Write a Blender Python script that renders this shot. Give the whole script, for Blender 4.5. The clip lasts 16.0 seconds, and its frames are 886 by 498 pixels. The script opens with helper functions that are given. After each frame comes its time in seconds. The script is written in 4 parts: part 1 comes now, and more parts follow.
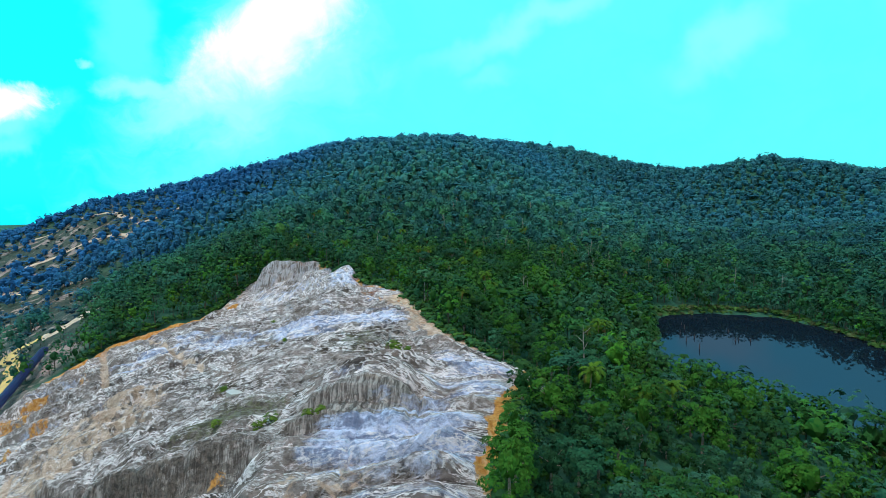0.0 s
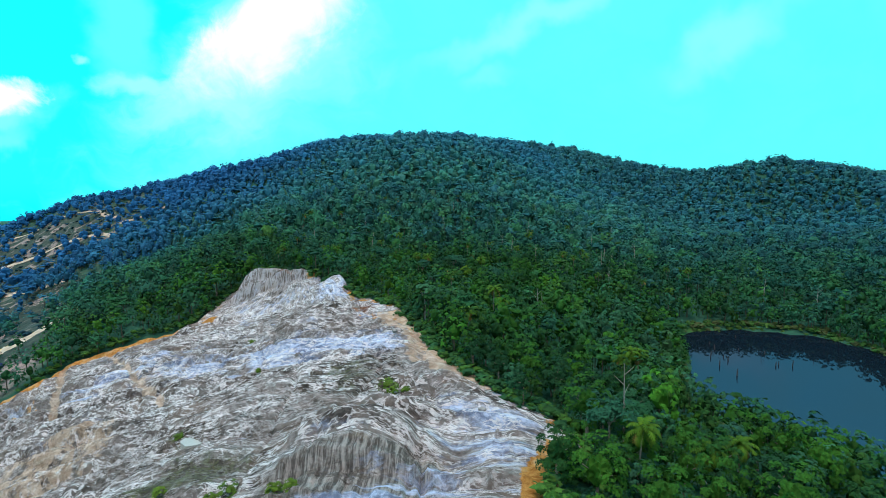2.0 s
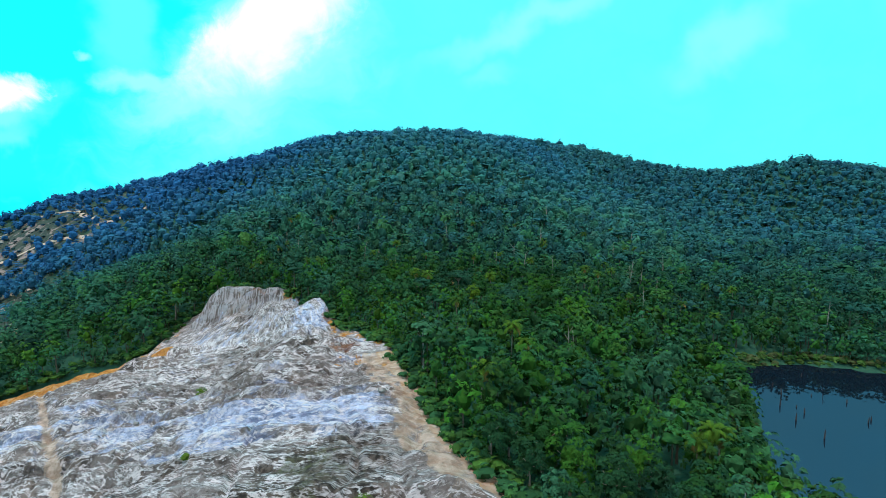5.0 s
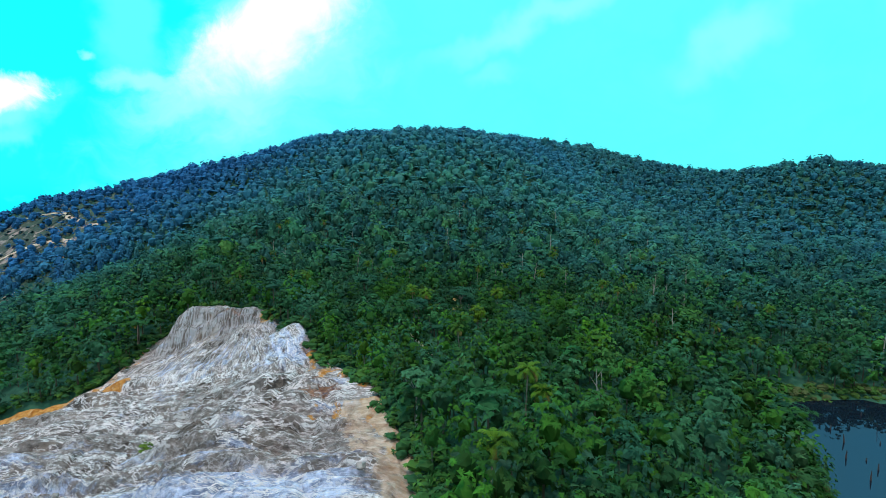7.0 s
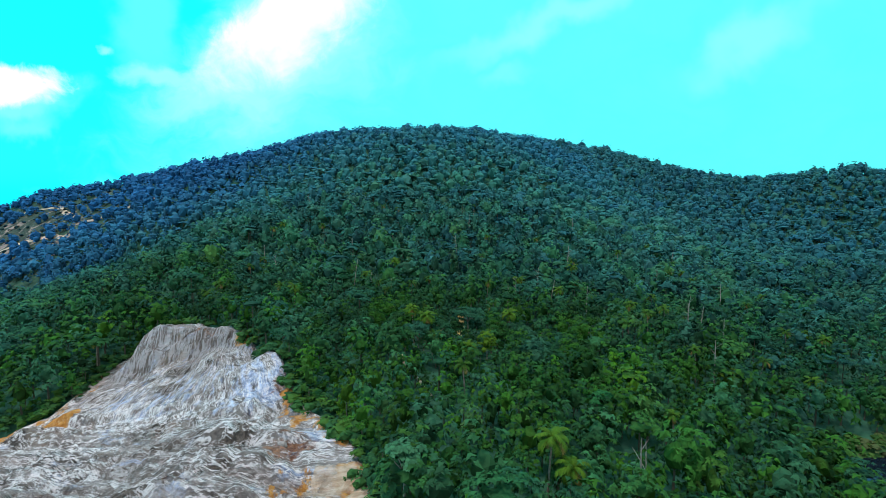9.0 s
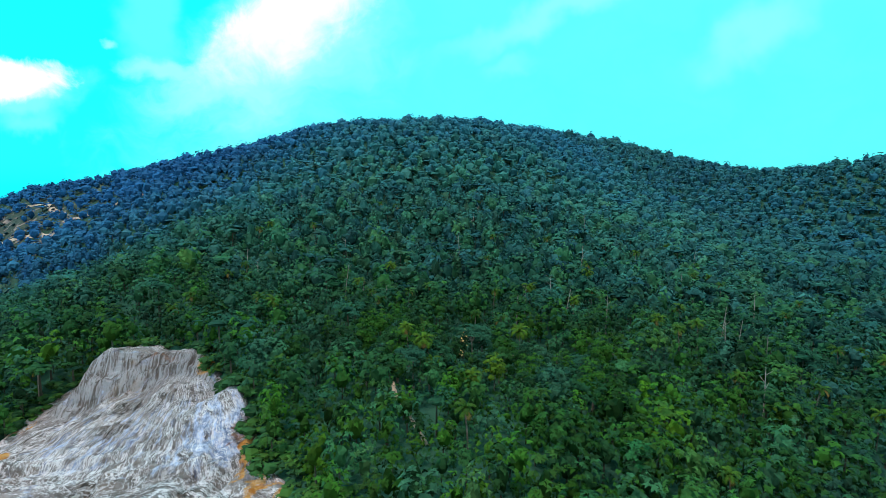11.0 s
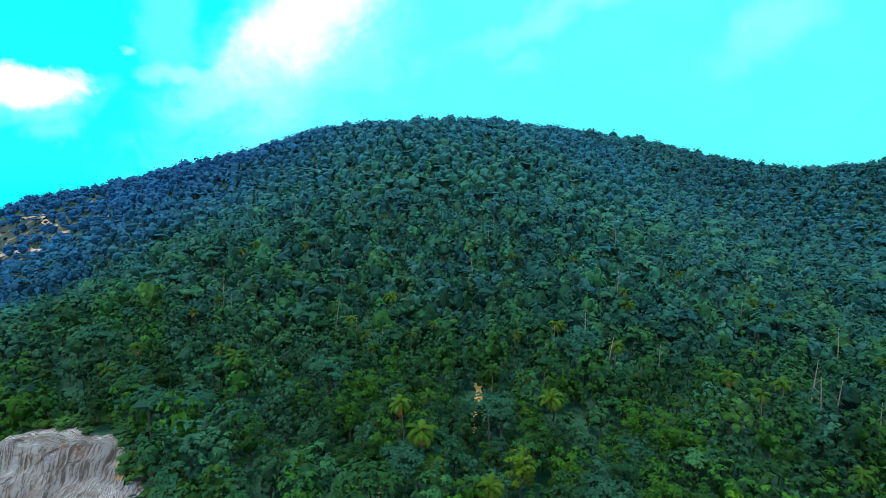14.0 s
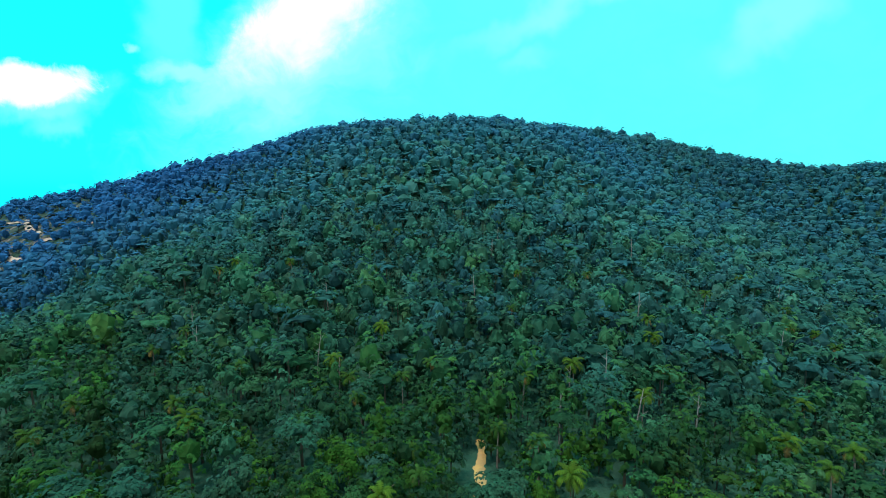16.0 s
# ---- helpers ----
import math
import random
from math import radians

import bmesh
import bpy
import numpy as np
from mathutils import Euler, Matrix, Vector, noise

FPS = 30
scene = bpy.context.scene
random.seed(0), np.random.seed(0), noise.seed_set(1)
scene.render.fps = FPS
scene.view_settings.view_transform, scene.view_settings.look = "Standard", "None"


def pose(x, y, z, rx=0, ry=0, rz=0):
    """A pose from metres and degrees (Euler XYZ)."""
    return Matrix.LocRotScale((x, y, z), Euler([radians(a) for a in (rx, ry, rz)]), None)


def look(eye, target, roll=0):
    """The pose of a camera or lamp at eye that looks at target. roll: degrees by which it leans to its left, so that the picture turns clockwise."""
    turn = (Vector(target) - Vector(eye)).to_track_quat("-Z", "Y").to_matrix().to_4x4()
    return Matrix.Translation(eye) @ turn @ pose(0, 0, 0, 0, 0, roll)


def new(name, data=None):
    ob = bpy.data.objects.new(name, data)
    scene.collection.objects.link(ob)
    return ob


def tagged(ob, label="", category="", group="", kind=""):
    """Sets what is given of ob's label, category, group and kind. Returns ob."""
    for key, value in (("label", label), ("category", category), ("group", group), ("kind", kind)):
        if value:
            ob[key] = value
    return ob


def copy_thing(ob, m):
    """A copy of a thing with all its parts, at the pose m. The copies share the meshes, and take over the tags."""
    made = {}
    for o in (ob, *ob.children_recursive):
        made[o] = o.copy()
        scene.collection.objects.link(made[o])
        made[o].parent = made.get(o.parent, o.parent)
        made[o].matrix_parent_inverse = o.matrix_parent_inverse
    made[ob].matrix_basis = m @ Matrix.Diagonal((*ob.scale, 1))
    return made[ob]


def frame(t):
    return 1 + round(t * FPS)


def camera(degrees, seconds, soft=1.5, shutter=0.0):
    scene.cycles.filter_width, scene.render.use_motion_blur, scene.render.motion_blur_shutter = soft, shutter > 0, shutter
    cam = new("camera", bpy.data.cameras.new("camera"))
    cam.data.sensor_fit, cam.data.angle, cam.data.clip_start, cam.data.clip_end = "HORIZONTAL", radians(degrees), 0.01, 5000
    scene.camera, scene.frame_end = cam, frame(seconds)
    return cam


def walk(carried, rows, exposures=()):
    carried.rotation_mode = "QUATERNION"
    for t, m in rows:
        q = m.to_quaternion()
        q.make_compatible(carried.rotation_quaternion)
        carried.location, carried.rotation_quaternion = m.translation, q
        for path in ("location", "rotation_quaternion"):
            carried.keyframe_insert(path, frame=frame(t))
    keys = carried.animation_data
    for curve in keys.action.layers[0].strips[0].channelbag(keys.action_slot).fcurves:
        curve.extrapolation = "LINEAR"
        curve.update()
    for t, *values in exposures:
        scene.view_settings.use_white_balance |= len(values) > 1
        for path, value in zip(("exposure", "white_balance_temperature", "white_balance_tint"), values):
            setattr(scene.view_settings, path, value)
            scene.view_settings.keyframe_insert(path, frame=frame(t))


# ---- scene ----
cam = camera(85.5, 16.0, soft=0.85)
EXPOSURE = 0.0
SKY_GAIN, SKY_LIFT, VEIL, CLOUD = (0.005, 0.24, 0.24), (0.0, 0.56, 0.86), (0.15, 1.0, 1.06), (1.15, 1.08, 1.16)
THIN = (0.42, 1.0, 1.08)
METRES, EYE, TILT, LEAN, TURN = 200.0, 60.0, -6.0, 1.5, 0.0
ROWS = [
    (0.0, 0.0, 0.0, 0.0, 0.0, 0.0, -0.0),
    (0.5, -0.0034, 0.03, 0.0052, -0.21, 0.03, -0.1),
    (1.0, -0.0064, 0.0605, 0.0103, -0.39, -0.07, -0.15),
    (1.5, -0.0091, 0.0915, 0.0152, -0.46, -0.04, -0.22),
    (2.0, -0.0116, 0.123, 0.0202, -0.4, -0.07, -0.43),
    (2.5, -0.0138, 0.1551, 0.025, -0.29, -0.09, -0.62),
    (3.0, -0.0155, 0.1873, 0.0302, -0.22, -0.07, -0.7),
    (5.5, -0.014, 0.3468, 0.0635, -0.29, -0.35, -0.74),
    (6.0, -0.0129, 0.3784, 0.071, -0.28, -0.42, -0.75),
    (6.5, -0.012, 0.4099, 0.0778, -0.17, -0.36, -0.78),
    (7.0, -0.0109, 0.4411, 0.0845, -0.0, -0.36, -0.85),
    (7.5, -0.0095, 0.4719, 0.0911, 0.24, -0.36, -1.12),
    (8.0, -0.0082, 0.5022, 0.0978, 0.5, -0.41, -1.37),
    (8.5, -0.0067, 0.5327, 0.1035, 0.83, -0.43, -1.95),
    (9.0, -0.0057, 0.5622, 0.1097, 1.12, -0.42, -2.08),
    (11.5, -0.0008, 0.7096, 0.1377, 1.77, -1.4, -1.91),
    (12.0, -0.0001, 0.7393, 0.1446, 1.96, -1.32, -1.9),
    (12.5, 0.0005, 0.7691, 0.1529, 2.22, -1.4, -1.72),
    (13.0, 0.001, 0.7985, 0.1625, 2.5, -1.4, -1.68),
    (13.5, 0.0017, 0.8276, 0.1727, 2.93, -1.49, -1.47),
    (14.0, 0.0019, 0.8569, 0.1823, 3.4, -1.41, -1.34),
    (14.5, 0.0029, 0.8857, 0.1929, 3.77, -1.46, -1.25),
    (15.0, 0.0033, 0.9143, 0.2038, 3.75, -1.51, -1.18),
    (15.5, 0.0037, 0.9425, 0.2147, 3.79, -1.67, -1.18),
    (16.0, 0.0042, 0.9713, 0.2245, 3.81, -1.86, -1.14),
]
walk(cam, [(t, pose(0, 0, EYE, TILT, LEAN, TURN) @ pose(METRES * x, METRES * y, METRES * z, 90 + pitch, roll, yaw)) for t, x, y, z, yaw, pitch, roll in ROWS],
     exposures=[(0.0, EXPOSURE), (16.0, EXPOSURE)])


# ---- light: a bright, hazy tropical sky with broken cloud, and a veiled sun ----
SUN_TO = Vector((-0.30, -0.06, 0.95)).normalized()
SUN_POWER, SUN_COLOUR, SKY_POWER = 2.6, (1.0, 0.74, 0.78), 1.0
sun = new("sun", bpy.data.lights.new("sun", "SUN"))
sun.data.energy, sun.data.angle, sun.data.color = SUN_POWER, radians(7), SUN_COLOUR
sun.matrix_world = look(SUN_TO * 400, (0, 0, 0))
tagged(sun, kind="structure")


class Nodes:
    """Short hand for node trees."""

    def __init__(self, tree):
        self.tree = tree
        tree.nodes.clear()

    def add(self, kind, inputs=(), **settings):
        node = self.tree.nodes.new(kind)
        for key, value in settings.items():
            if key == "operation":
                node.operation = value
            elif key == "blend_type":
                node.blend_type = value
            elif key == "data_type":
                node.data_type = value
            elif key == "sky_type":
                node.sky_type = value
            elif key == "attribute_name":
                node.attribute_name = value
        for key, value in dict(inputs).items():
            self.put(node.inputs[key], value)
        return node

    def put(self, socket, value):
        if isinstance(value, bpy.types.NodeSocket):
            self.tree.links.new(value, socket)
        elif isinstance(value, tuple) and len(value) == 3 and socket.type == "RGBA":
            socket.default_value = (*value, 1)
        else:
            socket.default_value = value

    def math(self, operation, a, b=0.0, clamp=False):
        node = self.add("ShaderNodeMath", {0: a, 1: b}, operation=operation)
        node.use_clamp = clamp
        return node.outputs[0]

    def vec(self, operation, a, b):
        return self.add("ShaderNodeVectorMath", {0: a, 1: b}, operation=operation).outputs[0]

    def step(self, value, low, high):
        node = self.add("ShaderNodeMapRange", {"Value": value, "From Min": low, "From Max": high})
        node.interpolation_type = "SMOOTHSTEP"
        return node.outputs[0]

    def mix(self, factor, a, b, blend="MIX"):
        node = self.tree.nodes.new("ShaderNodeMixRGB")
        node.blend_type = blend
        for key, value in ((0, factor), (1, a), (2, b)):
            self.put(node.inputs[key], value)
        return node.outputs[0]

    def noise(self, vector, scale, detail=4.0, rough=0.55, distortion=0.0):
        node = self.add("ShaderNodeTexNoise", {"Vector": vector, "Scale": scale, "Detail": detail, "Roughness": rough, "Distortion": distortion})
        return node.outputs[0]

    def noise_colour(self, vector, scale, detail=3.0):
        return self.add("ShaderNodeTexNoise", {"Vector": vector, "Scale": scale, "Detail": detail}).outputs[1]


world = bpy.data.worlds.new("sky")
scene.world = world
world.use_nodes = True
w = Nodes(world.node_tree)
way = w.add("ShaderNodeTexCoord").outputs["Generated"]
nishita = w.add("ShaderNodeTexSky", sky_type="NISHITA")
nishita.sun_disc = False
nishita.sun_elevation = math.asin(SUN_TO.z)
nishita.sun_rotation = math.atan2(SUN_TO.x, SUN_TO.y)
nishita.air_density, nishita.dust_density, nishita.ozone_density = 1.0, 1.5, 1.0
side, ahead, up = w.add("ShaderNodeSeparateXYZ", {0: way}).outputs
depth = w.math("MAXIMUM", ahead, 0.15)
# place on a plane ahead: across and up, bent by two scales of drift
flat = w.add("ShaderNodeCombineXYZ", {0: w.math("DIVIDE", side, depth), 1: w.math("DIVIDE", up, depth)}).outputs[0]
bent = w.vec("ADD", way, w.vec("MULTIPLY", w.vec("SUBTRACT", w.noise_colour(way, 7.0, 9.0), (0.5, 0.5, 0.5)), (0.07, 0.07, 0.06)))
drift = w.vec("MULTIPLY", w.vec("SUBTRACT", w.noise_colour(flat, 9.0, 8.0), (0.5, 0.5, 0.5)), (0.14, 0.14, 0.0))
torn_at = w.vec("ADD", flat, drift)
clear = w.mix(1.0, w.mix(1.0, nishita.outputs[0], SKY_GAIN, "MULTIPLY"), SKY_LIFT, "ADD")


def along(place, direction, offset):
    """Signed distance on the plane ahead from a straight line."""
    return w.math("SUBTRACT", w.add("ShaderNodeVectorMath", {0: place, 1: (*direction, 0.0)}, operation="DOT_PRODUCT").outputs["Value"], offset)


def puff(place, centre, half, turn=0.0):
    """1 in the middle of an oval, 0 at its edge, negative outside."""
    c, s = math.cos(turn), math.sin(turn)
    a = w.math("DIVIDE", along(place, (c, s), centre[0] * c + centre[1] * s), half[0])
    b = w.math("DIVIDE", along(place, (-s, c), -centre[0] * s + centre[1] * c), half[1])
    return w.math("SUBTRACT", 1.0, w.math("SQRT", w.math("ADD", w.math("MULTIPLY", a, a), w.math("MULTIPLY", b, b))))


# a thin veil over all but the upper corner, streaked and torn at its edge
torn = w.noise(w.vec("MULTIPLY", torn_at, (1.0, 1.6, 1.0)), 5.0, 7.0, 0.6, 0.5)
sheet = w.step(w.math("ADD", along(flat, (0.80, -0.60), -0.72), w.math("MULTIPLY", w.math("SUBTRACT", torn, 0.5), 0.5)), 0.02, 0.26)
column = w.math("MULTIPLY", w.step(w.math("ADD", puff(torn_at, (-0.63, 0.36), (0.085, 0.20)), w.math("MULTIPLY", torn, 0.3)), 0.05, 0.8), 0.8)
veil = w.math("MAXIMUM", w.math("MULTIPLY", sheet, w.math("ADD", 0.62, w.math("MULTIPLY", torn, 0.4))), column)
hole = w.step(puff(torn_at, (-0.505, 0.355), (0.10, 0.065), 0.5), 0.0, 0.55)
veil = w.math("MULTIPLY", veil, w.math("SUBTRACT", 1.0, w.math("MULTIPLY", hole, 0.95)))
clear = w.mix(veil, clear, VEIL)
# drawn-out streaks to the other side
for centre, half, turn, full in (((0.20, 0.36), (0.34, 0.045), 0.42, 0.5), ((0.58, 0.31), (0.20, 0.07), 0.5, 0.45), ((0.10, 0.25), (0.09, 0.03), 0.3, 0.25), ((-0.90, 0.12), (0.10, 0.03), 0.1, 0.35)):
    thin = w.math("MULTIPLY", w.step(puff(torn_at, centre, half, turn), 0.0, 0.9), full)
    clear = w.mix(thin, clear, THIN)
# wisps under the large cloud, the large cloud with one hard edge, and a small heap beside it
for centre, half, turn, full in (((-0.60, 0.245), (0.16, 0.035), 0.12, 0.8), ((-0.53, 0.18), (0.16, 0.08), 0.2, 0.45), ((-0.715, 0.284), (0.02, 0.016), 0.0, 0.7), ((-0.40, 0.27), (0.26, 0.17), 0.6, 0.8), ((-0.26, 0.30), (0.20, 0.20), 0.4, 0.45)):
    thin = w.math("MULTIPLY", w.step(w.math("ADD", puff(torn_at, centre, half, turn), w.math("MULTIPLY", w.math("SUBTRACT", torn, 0.5), 1.2)), 0.0, 0.8), full)
    clear = w.mix(thin, clear, THIN)
billow = w.math("SUBTRACT", w.noise(flat, 13.0, 9.0, 0.62, 0.4), 0.5)
edge = w.step(w.math("ADD", along(flat, (0.683, -0.731), -0.563), w.math("MULTIPLY", billow, 0.10)), -0.012, 0.030)
mass = w.step(w.math("ADD", puff(flat, (-0.33, 0.375), (0.27, 0.135), 0.60), w.math("MULTIPLY", billow, 1.1)), -0.05, 0.75)
heap = w.math("MULTIPLY", edge, mass)
small = w.step(w.math("ADD", puff(flat, (-0.96, 0.222), (0.190, 0.052), -0.08), w.math("MULTIPLY", billow, 1.1)), 0.02, 0.45)
skirt = w.math("MULTIPLY", w.step(w.math("ADD", puff(torn_at, (-0.92, 0.190), (0.20, 0.075)), w.math("MULTIPLY", billow, 0.5)), 0.0, 0.7), 0.55)
clear = w.mix(skirt, clear, THIN)
heap = w.math("MULTIPLY", w.math("MAXIMUM", heap, small), w.step(ahead, 0.15, 0.35))
# unseen white cloud overhead and to the rear, added to whiten the sky's light
unseen_cover = w.math("MULTIPLY", w.step(w.noise(w.vec("MULTIPLY", bent, (1.0, 1.0, 1.6)), 1.7, 5.0, 0.55), 0.40, 0.60), w.step(up, 0.52, 0.80))
unseen_behind = w.math("MULTIPLY", w.step(w.noise(bent, 2.1, 5.0, 0.55), 0.36, 0.56), w.step(ahead, 0.15, -0.35))
cloud = w.math("MAXIMUM", heap, w.math("MAXIMUM", unseen_cover, unseen_behind))
final = w.mix(cloud, clear, CLOUD)
w.add("ShaderNodeOutputWorld", {0: w.add("ShaderNodeBackground", {"Color": final, "Strength": SKY_POWER}).outputs[0]})


# ---- materials ----
def material(name):
    m = bpy.data.materials.new(name)
    m.use_nodes = True
    n = Nodes(m.node_tree)
    return m, n, n.add("ShaderNodeTexCoord").outputs["Object"]


def finish(n, colour, rough=0.8, bump=None, strength=0.4, distance=0.3, metal=0.0, spec=0.3):
    ins = {"Base Color": colour, "Roughness": rough, "Metallic": metal, "Specular IOR Level": spec}
    if bump is not None:
        ins["Normal"] = n.add("ShaderNodeBump", {"Height": bump, "Strength": strength, "Distance": distance}).outputs[0]
    n.add("ShaderNodeOutputMaterial", {0: n.add("ShaderNodeBsdfPrincipled", ins).outputs[0]})


def leaf_material(name):
    """Foliage: colour comes with the mesh, varied leaf by leaf, tree by tree and in broad drifts."""
    m, n, at = material(name)
    own = n.add("ShaderNodeAttribute", attribute_name="leaf_colour").outputs["Color"]
    leaf = n.add("ShaderNodeNewGeometry").outputs["Random Per Island"]
    tree = n.add("ShaderNodeObjectInfo").outputs["Random"]
    spread = n.mix(leaf, (0.82, 0.84, 0.85), (1.22, 1.20, 1.16))
    colour = n.mix(1.0, own, spread, "MULTIPLY")
    colour = n.mix(1.0, colour, n.mix(tree, (0.78, 0.80, 0.88), (1.12, 1.06, 0.95)), "MULTIPLY")
    finish(n, colour, 0.75, spec=0.08)
    return m


def plain_material(name, colour, other, scale=1.0, rough=0.8, metal=0.0, bump=0.3):
    m, n, at = material(name)
    a = n.noise(at, scale, 5.0)
    b = n.noise(at, scale * 9, 3.0)
    f = n.math("ADD", n.math("MULTIPLY", a, 0.7), n.math("MULTIPLY", b, 0.3))
    finish(n, n.mix(n.step(f, 0.35, 0.65), colour, other), rough, b, bump, 0.1, metal)
    return m


LEAF = leaf_material("foliage")
MOSSY = plain_material("dark_mossy_bark", (0.045, 0.055, 0.035), (0.08, 0.07, 0.05), 2.0, 0.9)
BARK = plain_material("pale_bark", (0.28, 0.24, 0.19), (0.13, 0.11, 0.085), 2.5, 0.9)
WETWOOD = plain_material("dark_wet_wood", (0.035, 0.03, 0.028), (0.06, 0.05, 0.045), 2.0, 0.7)
DEADWOOD = plain_material("grey_dead_wood", (0.34, 0.31, 0.27), (0.16, 0.14, 0.12), 2.0, 0.9)
CONCRETE = plain_material("pale_concrete", (0.5, 0.48, 0.44), (0.36, 0.34, 0.31), 0.8, 0.85)
STEEL = plain_material("weathered_steel", (0.20, 0.20, 0.21), (0.12, 0.10, 0.09), 1.5, 0.6, 0.6)
BLUE_SHEET = plain_material("dark_blue_sheet", (0.012, 0.022, 0.12), (0.02, 0.03, 0.09), 0.6, 0.5)
BLUE_ROOF = plain_material("bright_blue_roof", (0.05, 0.16, 0.55), (0.10, 0.22, 0.5), 0.8, 0.5)
WHITE_ROOF = plain_material("pale_zinc_roof", (0.75, 0.78, 0.80), (0.55, 0.57, 0.58), 0.8, 0.4)
BOARD = plain_material("weathered_boards", (0.30, 0.25, 0.19), (0.18, 0.15, 0.12), 1.2, 0.9)
TRACK = plain_material("ochre_earth_track", (0.54, 0.37, 0.10), (0.38, 0.27, 0.11), 0.25, 0.95)
PALE_TRACK = plain_material("pale_sandy_earth", (0.50, 0.40, 0.28), (0.36, 0.27, 0.19), 0.3, 0.95)
STONE = plain_material("grey_stone", (0.30, 0.27, 0.24), (0.18, 0.16, 0.14), 1.0, 0.9)


def ground_material():
    m, n, at = material("forest_floor_and_earth")
    zone = n.add("ShaderNodeSeparateColor", {0: n.add("ShaderNodeAttribute", attribute_name="zone").outputs["Color"]})
    big = n.noise(at, 0.02, 6.0, 0.6)
    fine = n.noise(at, 0.25, 6.0, 0.65)
    grit = n.noise(at, 1.6, 4.0, 0.6)
    floor = n.mix(n.step(fine, 0.35, 0.65), (0.018, 0.066, 0.042), (0.030, 0.098, 0.055))
    # valley earth leans mauve: the far haze is mixed into its colour
    earth = n.mix(n.step(fine, 0.38, 0.62), (0.12, 0.095, 0.10), (0.25, 0.19, 0.155))
    earth = n.mix(n.step(grit, 0.45, 0.7), earth, (0.34, 0.27, 0.21))
    brush = n.mix(n.step(fine, 0.4, 0.6), (0.022, 0.040, 0.030), (0.055, 0.065, 0.048))
    bare = n.mix(n.step(n.noise(at, 0.045, 7.0, 0.66, 0.8), 0.52, 0.58), brush, earth)
    colour = n.mix(zone.outputs[0], floor, bare)
    grass = n.mix(n.step(fine, 0.35, 0.65), (0.018, 0.060, 0.012), (0.040, 0.10, 0.016))
    colour = n.mix(zone.outputs[1], colour, grass)
    finish(n, colour, 0.95, grit, 0.6, 0.5, spec=0.1)
    return m


def quarry_material():
    m, n, at = material("bleached_quarry_rock")
    zone = n.add("ShaderNodeSeparateColor", {0: n.add("ShaderNodeAttribute", attribute_name="zone").outputs["Color"]})
    wear = n.add("ShaderNodeSeparateColor", {0: n.add("ShaderNodeAttribute", attribute_name="wear").outputs["Color"]})
    beds = n.add("ShaderNodeAttribute", attribute_name="beds").outputs["Vector"]
    fall = n.add("ShaderNodeAttribute", attribute_name="fall").outputs["Vector"]
    fresh = n.add("ShaderNodeSeparateXYZ", {0: beds}).outputs[2]
    loose = wear.outputs[2]
    stir = n.vec("MULTIPLY", n.vec("SUBTRACT", n.noise_colour(at, 0.13, 6.0), (0.5, 0.5, 0.5)), (6.0, 1.5, 0.0))
    along = n.vec("ADD", n.vec("MULTIPLY", beds, (1.0, 1.0, 0.0)), stir)
    down = n.vec("ADD", n.vec("MULTIPLY", fall, (1.0, 1.0, 0.0)), stir)

    def grain(scale_long, scale_across, detail, rough, twist):
        """The same noise drawn out along the beds, and down the slope where the rock lies loose."""
        a = n.noise(n.vec("MULTIPLY", along, (scale_long, scale_across, 1.0)), 1.0, detail, rough, twist)
        b = n.noise(n.vec("MULTIPLY", down, (scale_across, scale_long * 2.2, 1.0)), 1.0, detail, rough, twist)
        return n.mix(loose, a, b)

    fine = n.noise(at, 0.75, 8.0, 0.72, 0.5)
    rough = n.noise(at, 0.28, 8.0, 0.70, 0.8)
    blot = n.noise(at, 0.05, 6.0, 0.65, 0.5)
    streak = grain(0.085, 0.55, 10.0, 0.72, 0.15)
    patch = n.noise(n.vec("MULTIPLY", along, (0.025, 0.06, 1.0)), 1.0, 6.0, 0.62, 0.5)
    tone = n.math("ADD", n.math("MULTIPLY", streak, 0.52), n.math("ADD", n.math("MULTIPLY", fine, 0.18), n.math("MULTIPLY", patch, 0.30)))
    grey = n.mix(n.step(tone, 0.42, 0.50), (0.062, 0.050, 0.042), (0.195, 0.166, 0.147))
    grey = n.mix(n.step(tone, 0.50, 0.58), grey, (0.405, 0.360, 0.330))
    # warm buff patches
    buff = n.mix(rough, (0.17, 0.125, 0.095), (0.42, 0.33, 0.26))
    grey = n.mix(n.math("MULTIPLY", n.step(blot, 0.50, 0.62), 0.55), grey, buff)
    # broad calm stretches of beige grit, where fewer seams show
    calm = n.step(n.noise(n.vec("MULTIPLY", along, (0.030, 0.065, 1.0)), 1.0, 7.0, 0.68, 0.6), 0.48, 0.57)
    grey = n.mix(n.math("MULTIPLY", calm, 0.72), grey, n.mix(n.step(fine, 0.36, 0.64), (0.140, 0.116, 0.100), (0.285, 0.245, 0.216)))
    # rain flutes down the steep faces
    comb = n.noise(n.add("ShaderNodeMapping", {"Vector": at, "Scale": (1.7, 0.16, 0.20)}).outputs[0], 1.0, 7.0, 0.70, 0.5)
